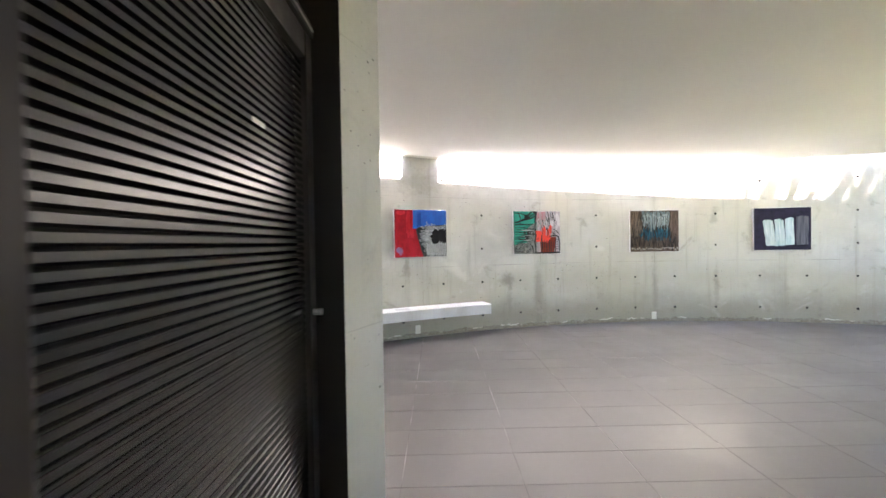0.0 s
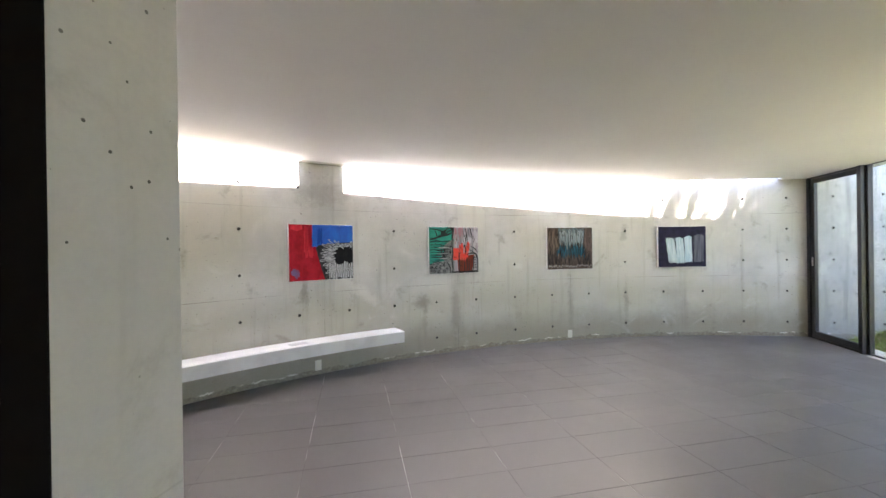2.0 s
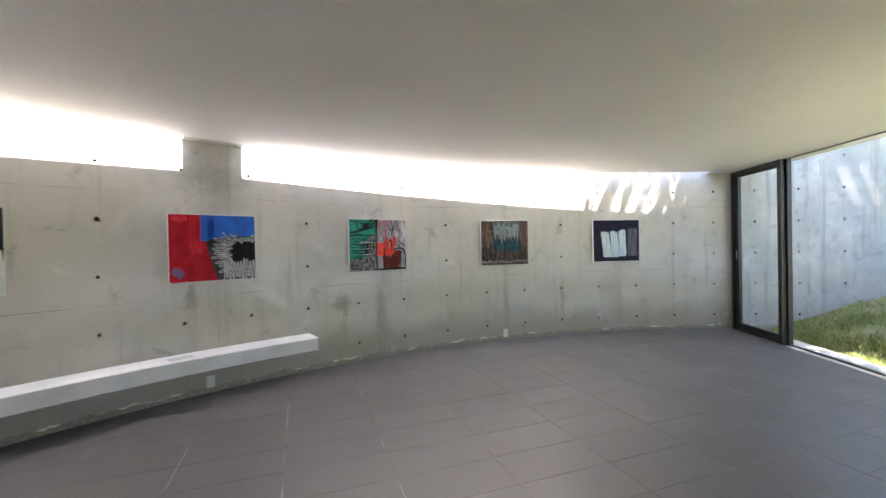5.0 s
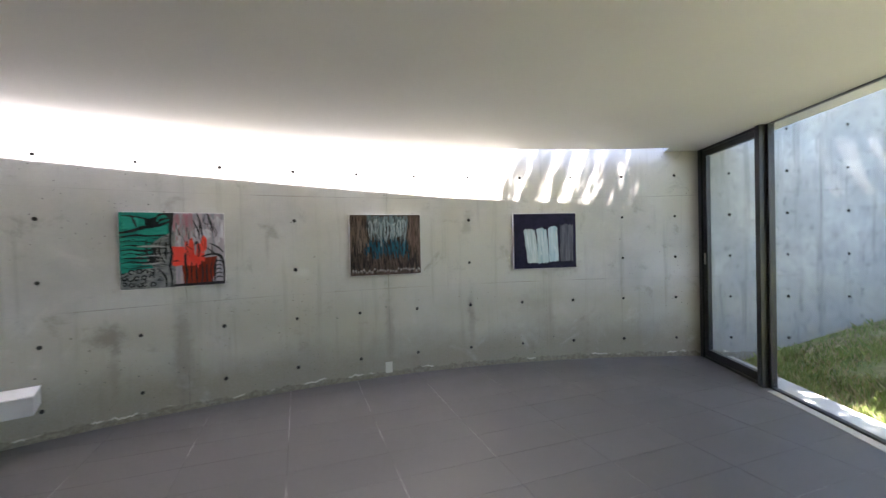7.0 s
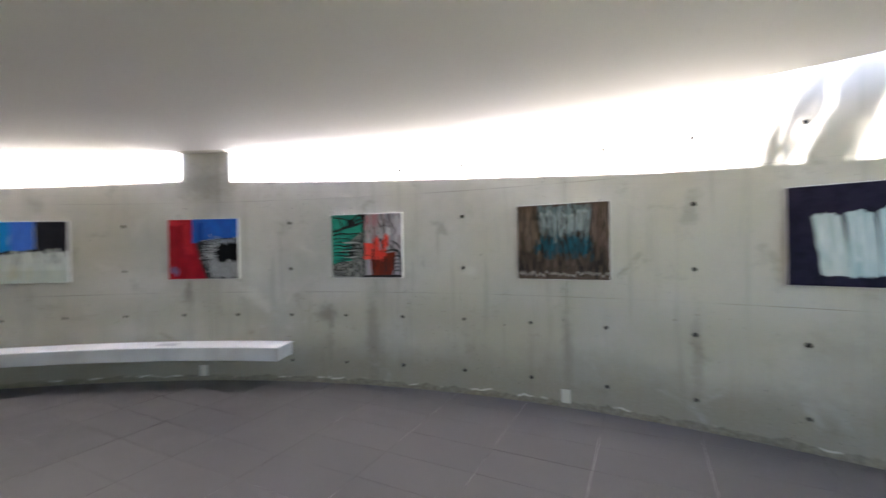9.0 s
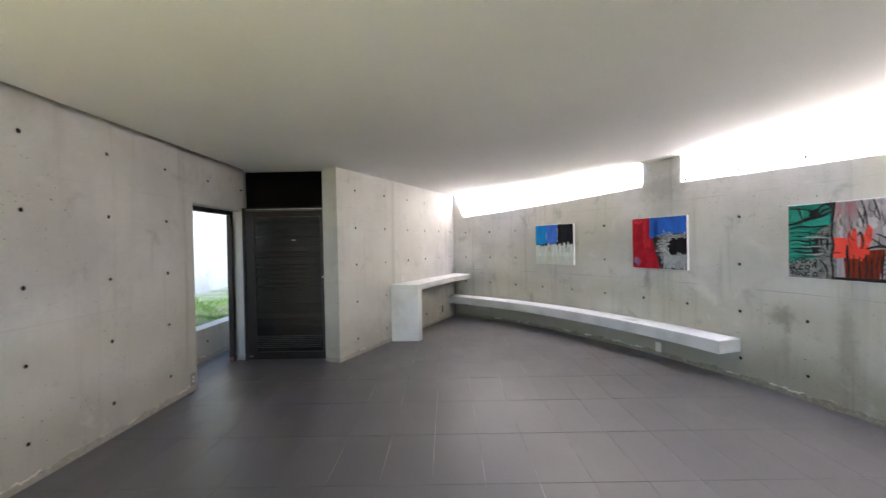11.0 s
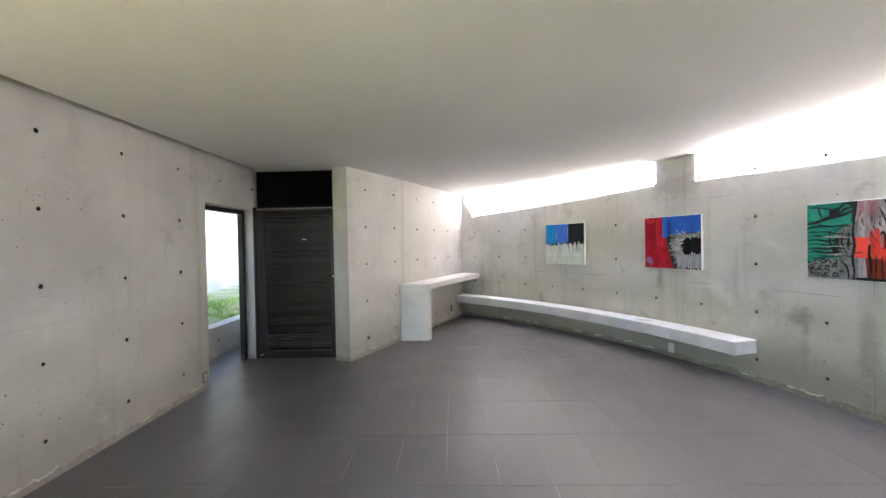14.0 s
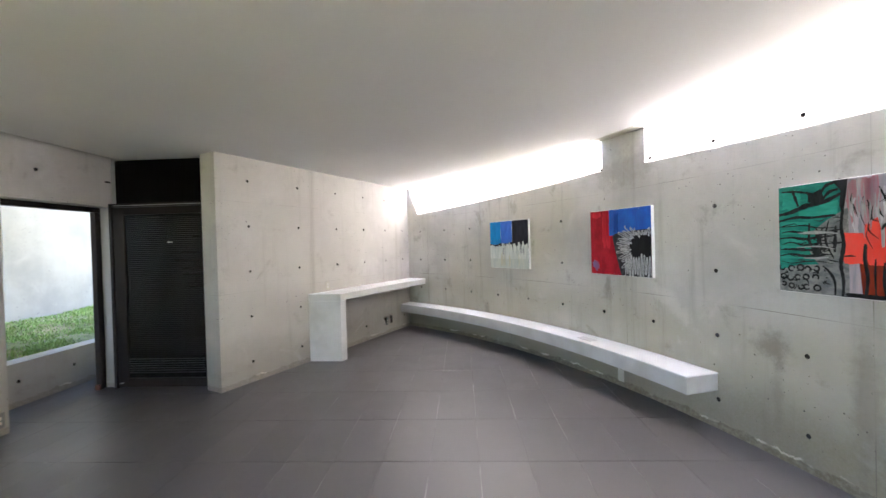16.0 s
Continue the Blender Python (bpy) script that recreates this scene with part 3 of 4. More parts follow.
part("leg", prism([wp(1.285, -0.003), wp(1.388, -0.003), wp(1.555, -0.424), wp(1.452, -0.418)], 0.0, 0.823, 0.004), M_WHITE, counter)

# ---------------------------------------------------------------- table
tb = tagged(empty("round_table", Matrix.Translation((4.545, 1.07, 0))), "round table with an orange-brown varnished wooden top", "table")
bm = bmesh.new()
bmesh.ops.create_cone(bm, cap_ends=True, segments=96, radius1=0.76, radius2=0.76, depth=0.035, matrix=Matrix.Translation((0, 0, 0.7325)))
bmesh.ops.bevel(bm, geom=[e for e in bm.edges if e.calc_face_angle(0) > 1], offset=0.008, segments=3, affect="EDGES")
part("tabletop", bm, M_WOOD, tb)
for i in range(4):
    a = math.pi / 4 + i * math.pi / 2
    bm = bmesh.new()
    bmesh.ops.create_cone(bm, cap_ends=True, segments=16, radius1=0.02, radius2=0.03, depth=0.715, matrix=Matrix.Translation((0.5 * math.cos(a), 0.5 * math.sin(a), 0.3575)))
    part("leg", bm, M_WOOD, tb)

# ---------------------------------------------------------------- garden


def ground_z(x, y):
    """Bank rising away from the east window and behind the doorway."""
    p = Vector((x, y)) - RING_C
    out = p.x * WY.x + p.y * WY.y - 0.30
    z = -0.06
    if y > -3.5 and out > 0:
        z = max(-0.06, 0.37 * min(out + 0.3, 5.5) - 0.24)
    if y < -0.8:
        z = -0.06 + 0.40 * min(1, (-0.8 - y) / 0.05) + 0.10 * min(1.0, max(0.0, (-0.85 - y) / 2.2)) if x < 5 else z
    return z + 0.05 * noise.noise((x * 0.9, y * 0.9, 0.3)) * (1 if out > 0.3 or y < -0.9 else 0)


bm = bmesh.new()
xs = sorted(set([-400, -150, -60, -25, -12] + [round(v, 2) for v in np.arange(-7, 4.6, 0.6)] + [round(v, 2) for v in np.arange(4.6, 12.01, 0.2)] + [14, 18, 25, 60, 150, 400]))
ys = sorted(set([-400, -150, -60, -25, -12, -8, -6, -5, -4] + [round(v, 2) for v in np.arange(-3.5, 7.01, 0.2)] + [8, 10, 14, 25, 60, 150, 400] + [-0.79, -0.86]))
grid = [[bm.verts.new((x, y, -0.25 if (RING_C - Vector((x, y))).length < RING_R + 0.1 and (Vector((x, y)) - RING_C).dot(WY) < 0.30 and y > -0.75 else ground_z(x, y))) for y in ys] for x in xs]
for i in range(len(xs) - 1):
    for j in range(len(ys) - 1):
        bm.faces.new((grid[i][j], grid[i + 1][j], grid[i + 1][j + 1], grid[i][j + 1]))
tagged(link("ground", bm, M_SOIL, smooth=True), "grassy ground with a bank rising from the window", kind="structure")
kerb = hole_wall("garden_kerb_wall", lambda u, v, d: Vector((-u, -0.585 - d, v)), (-4.9, 3.4), [-4.78 + 0.6 * i for i in range(14)], (-0.25, 0.45), [0.26], 0.215, M_CONC_OUT)
tagged(kerb, "low concrete kerb wall outside the doorway")
# unseen slab added to keep sun and sky light off the yard
bm = box(-3.4, 5.2, -2.9, -0.252, CEIL + 0.30, CEIL + 0.45)
tagged(link("yard_shade_slab", box_uv(bm), M_CONC_OUT), "unseen slab added to shade the yard outside the garden doorway", kind="structure")
# unseen upper part of the wall added to shade the lawn
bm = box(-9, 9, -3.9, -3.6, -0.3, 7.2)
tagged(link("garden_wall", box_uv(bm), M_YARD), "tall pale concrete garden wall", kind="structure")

bm = box(3.3, 8.19, -0.055, 0.028, -0.1, 0.006, 0.002)
ob = tagged(link("inner_sill", box_uv(bm), M_SILL), "pale stone sill strip inside the glazing", kind="structure")
ob.matrix_world = WM

# ---------------------------------------------------------------- paintings
M_CANVAS = mat("white_canvas_edge", (0.8, 0.79, 0.77), 0.8)
PW, PH = 0.408, 0.345


def paint(name, c1, c2, sx=6.0, sz=2.0):
    """Brushed paint between two tones, streaked along its stroke."""
    m = mat(name, c1, 0.62, spec=0.12)
    w = Net(m)
    p = w.obj()
    f = w.noise(w.scaled(p, (sx, 1, sz)), 3.0, 5, 0.65, 0.4)
    w.colour(w.mix(w.ramp(f, 0.33, 0.67), c1, c2))
    w.bump(w.noise(w.scaled(p, (sx * 4, 1, sz * 4)), 4.0, 4, 0.6), 0.25, 0.003)
    return m


class Sheet:
    """One layer of paint: flat patches and ribbons at one height over the canvas. u to the right, v down, 0 to 1."""

    def __init__(self, lift):
        self.bm, self.y = bmesh.new(), -0.0505 - lift

    def at(self, u, v):
        u, v = min(max(u, 0.004), 0.996), min(max(v, 0.005), 0.995)
        return (PW * (2 * u - 1), self.y, PH * (1 - 2 * v))

    def patch(self, pts):
        self.bm.faces.new([self.bm.verts.new(self.at(*p)) for p in pts])

    def rect(self, u0, v0, u1, v1, rag=0.008):
        n, r = 7, lambda: random.uniform(-rag, rag)
        pts = [(u0 + (u1 - u0) * i / n, v0 + r()) for i in range(n)] + [(u1 + r(), v0 + (v1 - v0) * i / n) for i in range(n)]
        pts += [(u1 - (u1 - u0) * i / n, v1 + r()) for i in range(n)] + [(u0 + r(), v1 - (v1 - v0) * i / n) for i in range(n)]
        self.patch(pts)

    def oval(self, u, v, a, b, wob=0.12):
        self.patch([(u + a * math.cos(t) * (1 + random.uniform(-wob, wob)), v + b * math.sin(t) * (1 + random.uniform(-wob, wob))) for t in [2 * math.pi * i / 24 for i in range(24)]])

    def stroke(self, pts, wid, taper=0.4):
        n = len(pts)
        prev = None
        for i, (u, v) in enumerate(pts):
            a, b = pts[max(i - 1, 0)], pts[min(i + 1, n - 1)]
            d = Vector(((b[0] - a[0]) * PW, (b[1] - a[1]) * PH))
            d = d.normalized() if d.length > 1e-9 else Vector((1, 0))
            k = wid * (1 - taper * abs(2 * i / max(n - 1, 1) - 1)) * random.uniform(0.8, 1.2)
            pair = (self.bm.verts.new(self.at(u - d.y * k / PW, v + d.x * k / PH)), self.bm.verts.new(self.at(u + d.y * k / PW, v - d.x * k / PH)))
            if prev:
                self.bm.faces.new((prev[0], pair[0], pair[1], prev[1]))
            prev = pair

    def curve(self, pts, wid, steps=6, taper=0.4):
        """A smooth ribbon through a few points."""
        out = []
        for i in range(len(pts) - 1):
            p0, p1, p2, p3 = pts[max(i - 1, 0)], pts[i], pts[i + 1], pts[min(i + 2, len(pts) - 1)]
            for s in range(steps):
                t = s / steps
                out.append(tuple(0.5 * (2 * b + (c - a) * t + (2 * a - 5 * b + 4 * c - d) * t * t + (3 * b - a - 3 * c + d) * t ** 3) for a, b, c, d in zip(p0, p1, p2, p3)))
        self.stroke(out + [pts[-1]], wid, taper)

    def done(self, name, m, parent, label="", kind=""):
        bmesh.ops.recalc_face_normals(self.bm, faces=self.bm.faces)
        for f in self.bm.faces:
            if f.normal.y > 0:
                f.normal_flip()
        return tagged(part(name, self.bm, m, parent, label), kind=kind)


def canvas(deg, label):
    m = Matrix.Translation(ring(RING_R - 0.002, deg, 1.52)) @ Matrix.Rotation(radians(-deg), 4, "Z")
    p = tagged(empty("painting", m), label, "painting", "paintings along the wall")
    part("canvas", box(-PW, PW, -0.05, -0.012, -PH, PH, 0.004), M_CANVAS, p, "white stretched canvas edge")
    return p


R = random.uniform
# blue and black blocks over a pale field
p = canvas(-35.6, "abstract canvas with two blue blocks and black over pale grey")
s = Sheet(0.0008); s.rect(0, 0.42, 1, 1); s.done("pale_field", paint("pale_field_paint", (0.46, 0.52, 0.49), (0.60, 0.62, 0.54), 7, 1.0), p)
s = Sheet(0.0012); s.rect(0.0, 0.0, 0.30, 0.50, 0.004); s.done("cyan_block", paint("cyan_paint", (0.008, 0.25, 0.62), (0.006, 0.19, 0.50)), p)
s = Sheet(0.0012); s.rect(0.302, 0.0, 0.595, 0.48, 0.004); s.done("blue_block", paint("ultramarine_paint", (0.07, 0.20, 0.70), (0.05, 0.14, 0.58)), p)
s = Sheet(0.0013); s.rect(0.60, 0.0, 1.0, 0.60, 0.003); s.curve([(0.0, 0.50), (0.15, 0.53), (0.3, 0.50), (0.45, 0.50), (0.62, 0.47)], 0.010, 5, 0.2); s.done("black_block", paint("soft_black_paint", (0.010, 0.010, 0.016), (0.018, 0.018, 0.026)), p)
s = Sheet(0.0018)
for i in range(30):
    u, top = i / 30 + R(-0.01, 0.01), R(0.47, 0.55) if i < 13 else R(0.42, 0.56)
    s.stroke([(u, 0.80), (u + R(-0.01, 0.01), 0.64), (u + R(-0.015, 0.015), top)], R(0.006, 0.013), 0.3)
s.done("finger_work", paint("pale_finger_paint", (0.52, 0.56, 0.53), (0.70, 0.72, 0.67), 8, 1), p, kind="stuff")
s = Sheet(0.0023)
for i in range(14):
    u = R(0.35, 0.97)
    s.curve([(u, R(0.52, 0.60)), (u + R(-0.02, 0.02), 0.65), (u + R(-0.03, 0.02), R(0.68, 0.74))], 0.0022, 4, 0.5)
s.done("scratch_work", paint("slate_scratch_paint", (0.16, 0.18, 0.19), (0.26, 0.28, 0.28)), p, kind="stuff")
s = Sheet(0.0023)
for i in range(9):
    u = R(0.30, 0.97)
    s.curve([(u, R(0.66, 0.74)), (u + R(-0.01, 0.01), 0.85), (u + R(-0.01, 0.01), R(0.92, 0.99))], R(0.003, 0.007), 4, 0.6)
s.done("drip_layer", paint("straw_drip_paint", (0.52, 0.49, 0.33), (0.60, 0.58, 0.44), 8, 1), p, kind="stuff")
# red, blue and a dark flower with white petals
p = canvas(-23.98, "abstract canvas in red and blue with a black white-petalled flower")
s = Sheet(0.0006); s.rect(0, 0, 1, 1, 0.0); s.done("red_ground", paint("crimson_paint", (0.42, 0.012, 0.026), (0.27, 0.008, 0.017), 3, 2), p)
s = Sheet(0.0010)
for i in range(9):
    u = R(0.24, 0.33)
    s.curve([(u, R(0.0, 0.05)), (u + R(-0.01, 0.01), 0.2), (u + R(-0.02, 0.03), R(0.4, 0.6))], R(0.006, 0.012), 4, 0.5)
s.curve([(0.03, 0.05), (0.12, 0.07), (0.2, 0.05)], 0.02, 4, 0.5)
s.done("red_highlight", paint("bright_red_paint", (0.66, 0.035, 0.055), (0.48, 0.016, 0.032), 6, 1), p, kind="stuff")
s = Sheet(0.0012); s.rect(0.345, 0.0, 1.0, 0.40, 0.004); s.done("blue_block", paint("cobalt_paint", (0.02, 0.13, 0.54), (0.025, 0.09, 0.42), 5, 2), p)
s = Sheet(0.0013)
for i in range(7):
    u = R(0.44, 0.5)
    s.curve([(u, R(0.06, 0.14)), (u + R(-0.01, 0.01), 0.22), (u + R(-0.03, 0.04), 0.36)], R(0.004, 0.009), 4, 0.5)
s.done("blue_shadow", paint("deep_blue_paint", (0.012, 0.06, 0.30), (0.01, 0.06, 0.33)), p, kind="stuff")
s = Sheet(0.0014); s.patch([(0.40, 0.42), (0.44, 0.37), (0.60, 0.35), (0.74, 0.33), (1.0, 0.32), (1.0, 1.0), (0.54, 1.0), (0.50, 0.86), (0.45, 0.66)]); s.done("grey_ground", paint("smoke_grey_paint", (0.02, 0.02, 0.024), (0.065, 0.065, 0.072), 6, 3), p)
s = Sheet(0.0018); s.patch([(0.665, 0.57), (0.69, 0.48), (0.76, 0.42), (0.88, 0.41), (1.0, 0.42), (1.0, 0.745), (0.86, 0.755), (0.75, 0.73), (0.69, 0.67)]); s.done("black_core", paint("black_core_paint", (0.005, 0.005, 0.007), (0.010, 0.010, 0.012)), p)
s = Sheet(0.0024)


def loops(a0, a1, n, rin, rout, wd, cu=0.90, cv=0.58):
    """A hand-drawn line running in and out round the flower's core."""
    pts = []
    for i in range(n * 2 + 1):
        t = radians(a0 + (a1 - a0) * i / (n * 2)) + R(-0.03, 0.03)
        rr = (rin if i % 2 else rout) * R(0.92, 1.08)
        pts += [(cu + rr * math.cos(t - 0.03), cv - rr * math.sin(t - 0.03) * 0.95), (cu + rr * math.cos(t + 0.03), cv - rr * math.sin(t + 0.03) * 0.95)]
    s.curve(pts, wd, 4, 0.1)


loops(66, 118, 5, 0.19, 0.27, 0.0022)
loops(115, 205, 9, 0.23, 0.34, 0.0021)
loops(135, 228, 10, 0.30, 0.45, 0.0019, 0.94)
pts = []
for i in range(21):
    u = 0.60 + i * 0.0195
    v = R(0.70, 0.76) if i % 2 else R(0.93, 0.985)
    pts += [(u - 0.006, v), (u + 0.008, v)]
s.curve(pts, 0.0027, 4, 0.1)
s.done("petal_work", paint("chalk_white_paint", (0.52, 0.53, 0.54), (0.36, 0.37, 0.39), 9, 9), p, kind="stuff")
s = Sheet(0.0012)
for i in range(9):
    s.curve([(R(0.03, 0.09), R(0.78, 0.86)), (R(0.07, 0.12), R(0.82, 0.90)), (R(0.08, 0.16), R(0.86, 0.96))], 0.010, 4, 0.6)
s.done("violet_smudge", paint("violet_grey_paint", (0.27, 0.20, 0.40), (0.34, 0.12, 0.24), 4, 4), p, kind="stuff")
# green and red with black line work
p = canvas(-12.15, "abstract canvas in green and grey-pink with a scarlet patch")
s = Sheet(0.0006); s.rect(0, 0, 0.5, 1, 0.0); s.done("green_ground", paint("sea_green_paint", (0.022, 0.27, 0.20), (0.010, 0.15, 0.125), 2, 7), p)
s = Sheet(0.0008); s.rect(0.47, 0, 1, 1, 0.0); s.done("pink_grey_ground", paint("pink_grey_paint", (0.46, 0.38, 0.41), (0.27, 0.27, 0.31), 9, 1.2), p)
s = Sheet(0.0010); s.patch([(0.36, 0.34), (0.5, 0.24), (0.5, 1), (0.0, 1), (0.0, 0.80), (0.14, 0.745), (0.30, 0.73), (0.24, 0.62), (0.32, 0.52), (0.26, 0.44)]); s.done("grey_field", paint("stone_grey_paint", (0.27, 0.27, 0.26), (0.13, 0.14, 0.145), 4, 8), p)
s = Sheet(0.0012)
for i in range(5):
    v = 0.36 + i * 0.075
    s.patch([(0.02, v - 0.025), (0.15, v - 0.02), (0.28 + R(-0.04, 0.05), v + R(-0.005, 0.01)), (0.15, v + 0.02), (0.02, v + 0.025)])
s.rect(0.03, 0.05, 0.17, 0.22, 0.012)
s.patch([(0.16, 0.25), (0.44, 0.17), (0.43, 0.29), (0.16, 0.31)])
s.done("bright_green_layer", paint("viridian_paint", (0.03, 0.36, 0.27), (0.02, 0.25, 0.19), 2, 6), p, kind="stuff")
s = Sheet(0.0012)
for i in range(9):
    u = R(0.51, 0.66)
    s.curve([(u, R(0.0, 0.04)), (u + R(-0.02, 0.02), 0.18), (u + R(-0.03, 0.03), R(0.28, 0.42))], R(0.008, 0.017), 4, 0.5)
s.done("rose_layer", paint("dusty_rose_paint", (0.48, 0.19, 0.22), (0.40, 0.28, 0.31), 9, 1), p, kind="stuff")
s = Sheet(0.0015)
for i in range(15):
    u, v = R(0.5, 0.97), R(0.02, 0.30)
    s.curve([(u, v), (u + R(-0.03, 0.03), v + 0.10), (u + R(-0.03, 0.04), v + R(0.14, 0.24))], R(0.004, 0.012), 4, 0.6)
s.patch([(0.84, 0.14), (0.93, 0.06), (0.985, 0.10), (0.985, 0.36), (0.92, 0.32), (0.87, 0.26)])
s.done("lilac_layer", paint("pale_lilac_paint", (0.62, 0.60, 0.64), (0.45, 0.38, 0.43), 9, 1), p, kind="stuff")
s = Sheet(0.0016); s.patch([(0.56, 0.68), (0.75, 0.62), (0.91, 0.60), (0.90, 0.72), (0.86, 0.97), (0.58, 0.98)]); s.done("brown_red_field", paint("oxide_red_paint", (0.26, 0.035, 0.015), (0.14, 0.018, 0.010), 9, 1), p)
s = Sheet(0.0020); s.rect(0.470, 0.46, 0.592, 0.715, 0.006)
s.patch([(0.585, 0.62), (0.625, 0.50), (0.64, 0.36), (0.67, 0.34), (0.685, 0.42), (0.68, 0.56), (0.72, 0.64), (0.70, 0.72), (0.62, 0.72)])
s.patch([(0.74, 0.48), (0.76, 0.34), (0.785, 0.31), (0.815, 0.36), (0.81, 0.50), (0.775, 0.55)])
for i in range(12):
    u = R(0.60, 0.80)
    s.curve([(u, R(0.38, 0.5)), (u + R(-0.01, 0.01), 0.58), (u + R(-0.015, 0.015), R(0.64, 0.76))], R(0.003, 0.008), 4, 0.6)
s.patch([(0.69, 0.58), (0.74, 0.55), (0.78, 0.58), (0.77, 0.66), (0.71, 0.70)])
s.done("scarlet_layer", paint("scarlet_paint", (0.88, 0.065, 0.045), (0.80, 0.09, 0.065), 5, 2), p, kind="stuff")
s = Sheet(0.0024)
# dark star with legs at the top of the green half
s.patch([(0.22, 0.07), (0.27, 0.09), (0.33, 0.06), (0.34, 0.13), (0.36, 0.17), (0.29, 0.18), (0.23, 0.17), (0.235, 0.12)])
s.curve([(0.03, 0.05), (0.14, 0.06), (0.24, 0.09)], 0.004, 5, 0.5)
s.curve([(0.33, 0.09), (0.36, 0.04), (0.42, 0.02)], 0.005, 5, 0.4)
s.curve([(0.12, 0.06), (0.14, 0.13), (0.16, 0.20)], 0.005, 5, 0.3)
s.curve([(0.34, 0.15), (0.38, 0.10), (0.44, 0.08)], 0.005, 5, 0.3)
s.curve([(0.0, 0.27), (0.10, 0.25), (0.22, 0.20), (0.34, 0.18), (0.46, 0.12)], 0.008, 6, 0.5)
s.curve([(0.0, 0.33), (0.14, 0.30), (0.26, 0.31), (0.42, 0.30)], 0.005, 5, 0.4)
for i in range(7):
    v = 0.385 + i * 0.055
    s.curve([(R(0.0, 0.03), v + R(-0.01, 0.01)), (0.10, v + R(-0.02, 0.015)), (0.20, v + R(-0.01, 0.01)), (0.30, v + R(-0.015, 0.02)), (R(0.36, 0.45), v + R(-0.03, 0.03))], R(0.002, 0.005), 5, 0.7)
for i in range(5):
    u = 0.24 + i * 0.045
    s.curve([(u, R(0.34, 0.42)), (u + R(-0.03, 0.03), R(0.45, 0.55)), (u + R(-0.02, 0.04), R(0.6, 0.72))], R(0.003, 0.006), 5, 0.6)
s.oval(0.29, 0.60, 0.035, 0.055, 0.3)
s.oval(0.31, 0.47, 0.025, 0.035, 0.3)
# the dark seam between the halves
s.patch([(0.40, 0.0), (0.50, 0.0), (0.49, 0.12), (0.475, 0.25), (0.46, 0.30), (0.445, 0.22), (0.455, 0.10)])
s.curve([(0.47, 0.22), (0.455, 0.40), (0.47, 0.55), (0.45, 0.72), (0.465, 0.86), (0.46, 1.0)], 0.0055, 5, 0.4)
s.curve([(0.33, 0.74), (0.38, 0.80), (0.41, 0.88), (0.41, 0.99)], 0.0045, 5, 0.5)
for i in range(15):
    u, v = 0.035 + 0.062 * (i % 5) + R(-0.012, 0.012), 0.775 + 0.08 * (i // 5) + R(-0.01, 0.01)
    a = R(0.016, 0.026)
    s.curve([(u + a * math.cos(t + i), v + a * 1.1 * math.sin(t + i)) for t in [k * math.pi / 3 for k in range(5 + i % 3)]], 0.0031, 3, 0.3)
s.curve([(0.72, 0.0), (0.75, 0.12), (0.765, 0.24), (0.77, 0.34)], 0.004, 5, 0.5)
s.curve([(0.82, 0.0), (0.85, 0.12), (0.875, 0.26)], 0.004, 5, 0.6)
s.curve([(0.68, 0.10), (0.72, 0.22), (0.745, 0.30)], 0.003, 5, 0.5)
s.curve([(0.69, 0.44), (0.715, 0.40), (0.735, 0.52), (0.72, 0.60)], 0.005, 5, 0.5)
s.curve([(0.60, 0.55), (0.595, 0.68), (0.61, 0.82), (0.60, 0.96)], 0.005, 5, 0.3)
for i in range(5):
    u = 0.655 + i * 0.05
    s.curve([(u, R(0.66, 0.72)), (u + R(-0.01, 0.01), 0.84), (u + R(-0.012, 0.012), 0.98)], R(0.002, 0.0042), 4, 0.4)
s.curve([(0.76, 0.60), (0.86, 0.57), (0.95, 0.60), (0.985, 0.75), (0.98, 0.97)], 0.0065, 6, 0.5)
s.curve([(0.91, 0.62), (0.89, 0.75), (0.885, 0.96)], 0.005, 6, 0.5)
s.curve([(0.84, 0.42), (0.92, 0.47), (0.98, 0.55)], 0.004, 5, 0.5)
s.curve([(0.80, 0.47), (0.88, 0.55), (0.97, 0.64)], 0.003, 5, 0.5)
for i in range(5):
    s.curve([(0.90, 0.68 + i * 0.055), (0.93, 0.66 + i * 0.055), (0.965, 0.68 + i * 0.055)], 0.003, 4, 0.4)
s.rect(0.48, 0.955, 0.99, 0.995, 0.008)
for i in range(26):
    u, v = R(0.02, 0.46), R(0.32, 0.72)
    s.curve([(u, v), (u + R(0.02, 0.06), v + R(-0.02, 0.02)), (u + R(0.05, 0.11), v + R(-0.03, 0.03))], R(0.0012, 0.003), 4, 0.8)
for i in range(22):
    u, v = R(0.5, 0.98), R(0.02, 0.45)
    s.curve([(u, v), (u + R(-0.02, 0.03), v + R(0.05, 0.1)), (u + R(-0.03, 0.04), v + R(0.1, 0.18))], R(0.0010, 0.0026), 4, 0.8)
for i in range(14):
    u, v = R(0.02, 0.38), R(0.76, 0.96)
    s.curve([(u, v), (u + R(-0.02, 0.03), v + R(-0.03, 0.03)), (u + R(-0.03, 0.05), v + R(-0.03, 0.04))], R(0.0015, 0.003), 4, 0.6)
s.done("line_work", paint("ink_black_paint", (0.010, 0.012, 0.013), (0.03, 0.03, 0.032)), p, kind="stuff")
s = Sheet(0.0029)
for i in range(4):
    v = R(0.36, 0.70)
    s.curve([(R(0.13, 0.24), v), (0.30, v + R(-0.02, 0.02)), (R(0.36, 0.44), v + R(-0.02, 0.02))], R(0.002, 0.004), 4, 0.7)
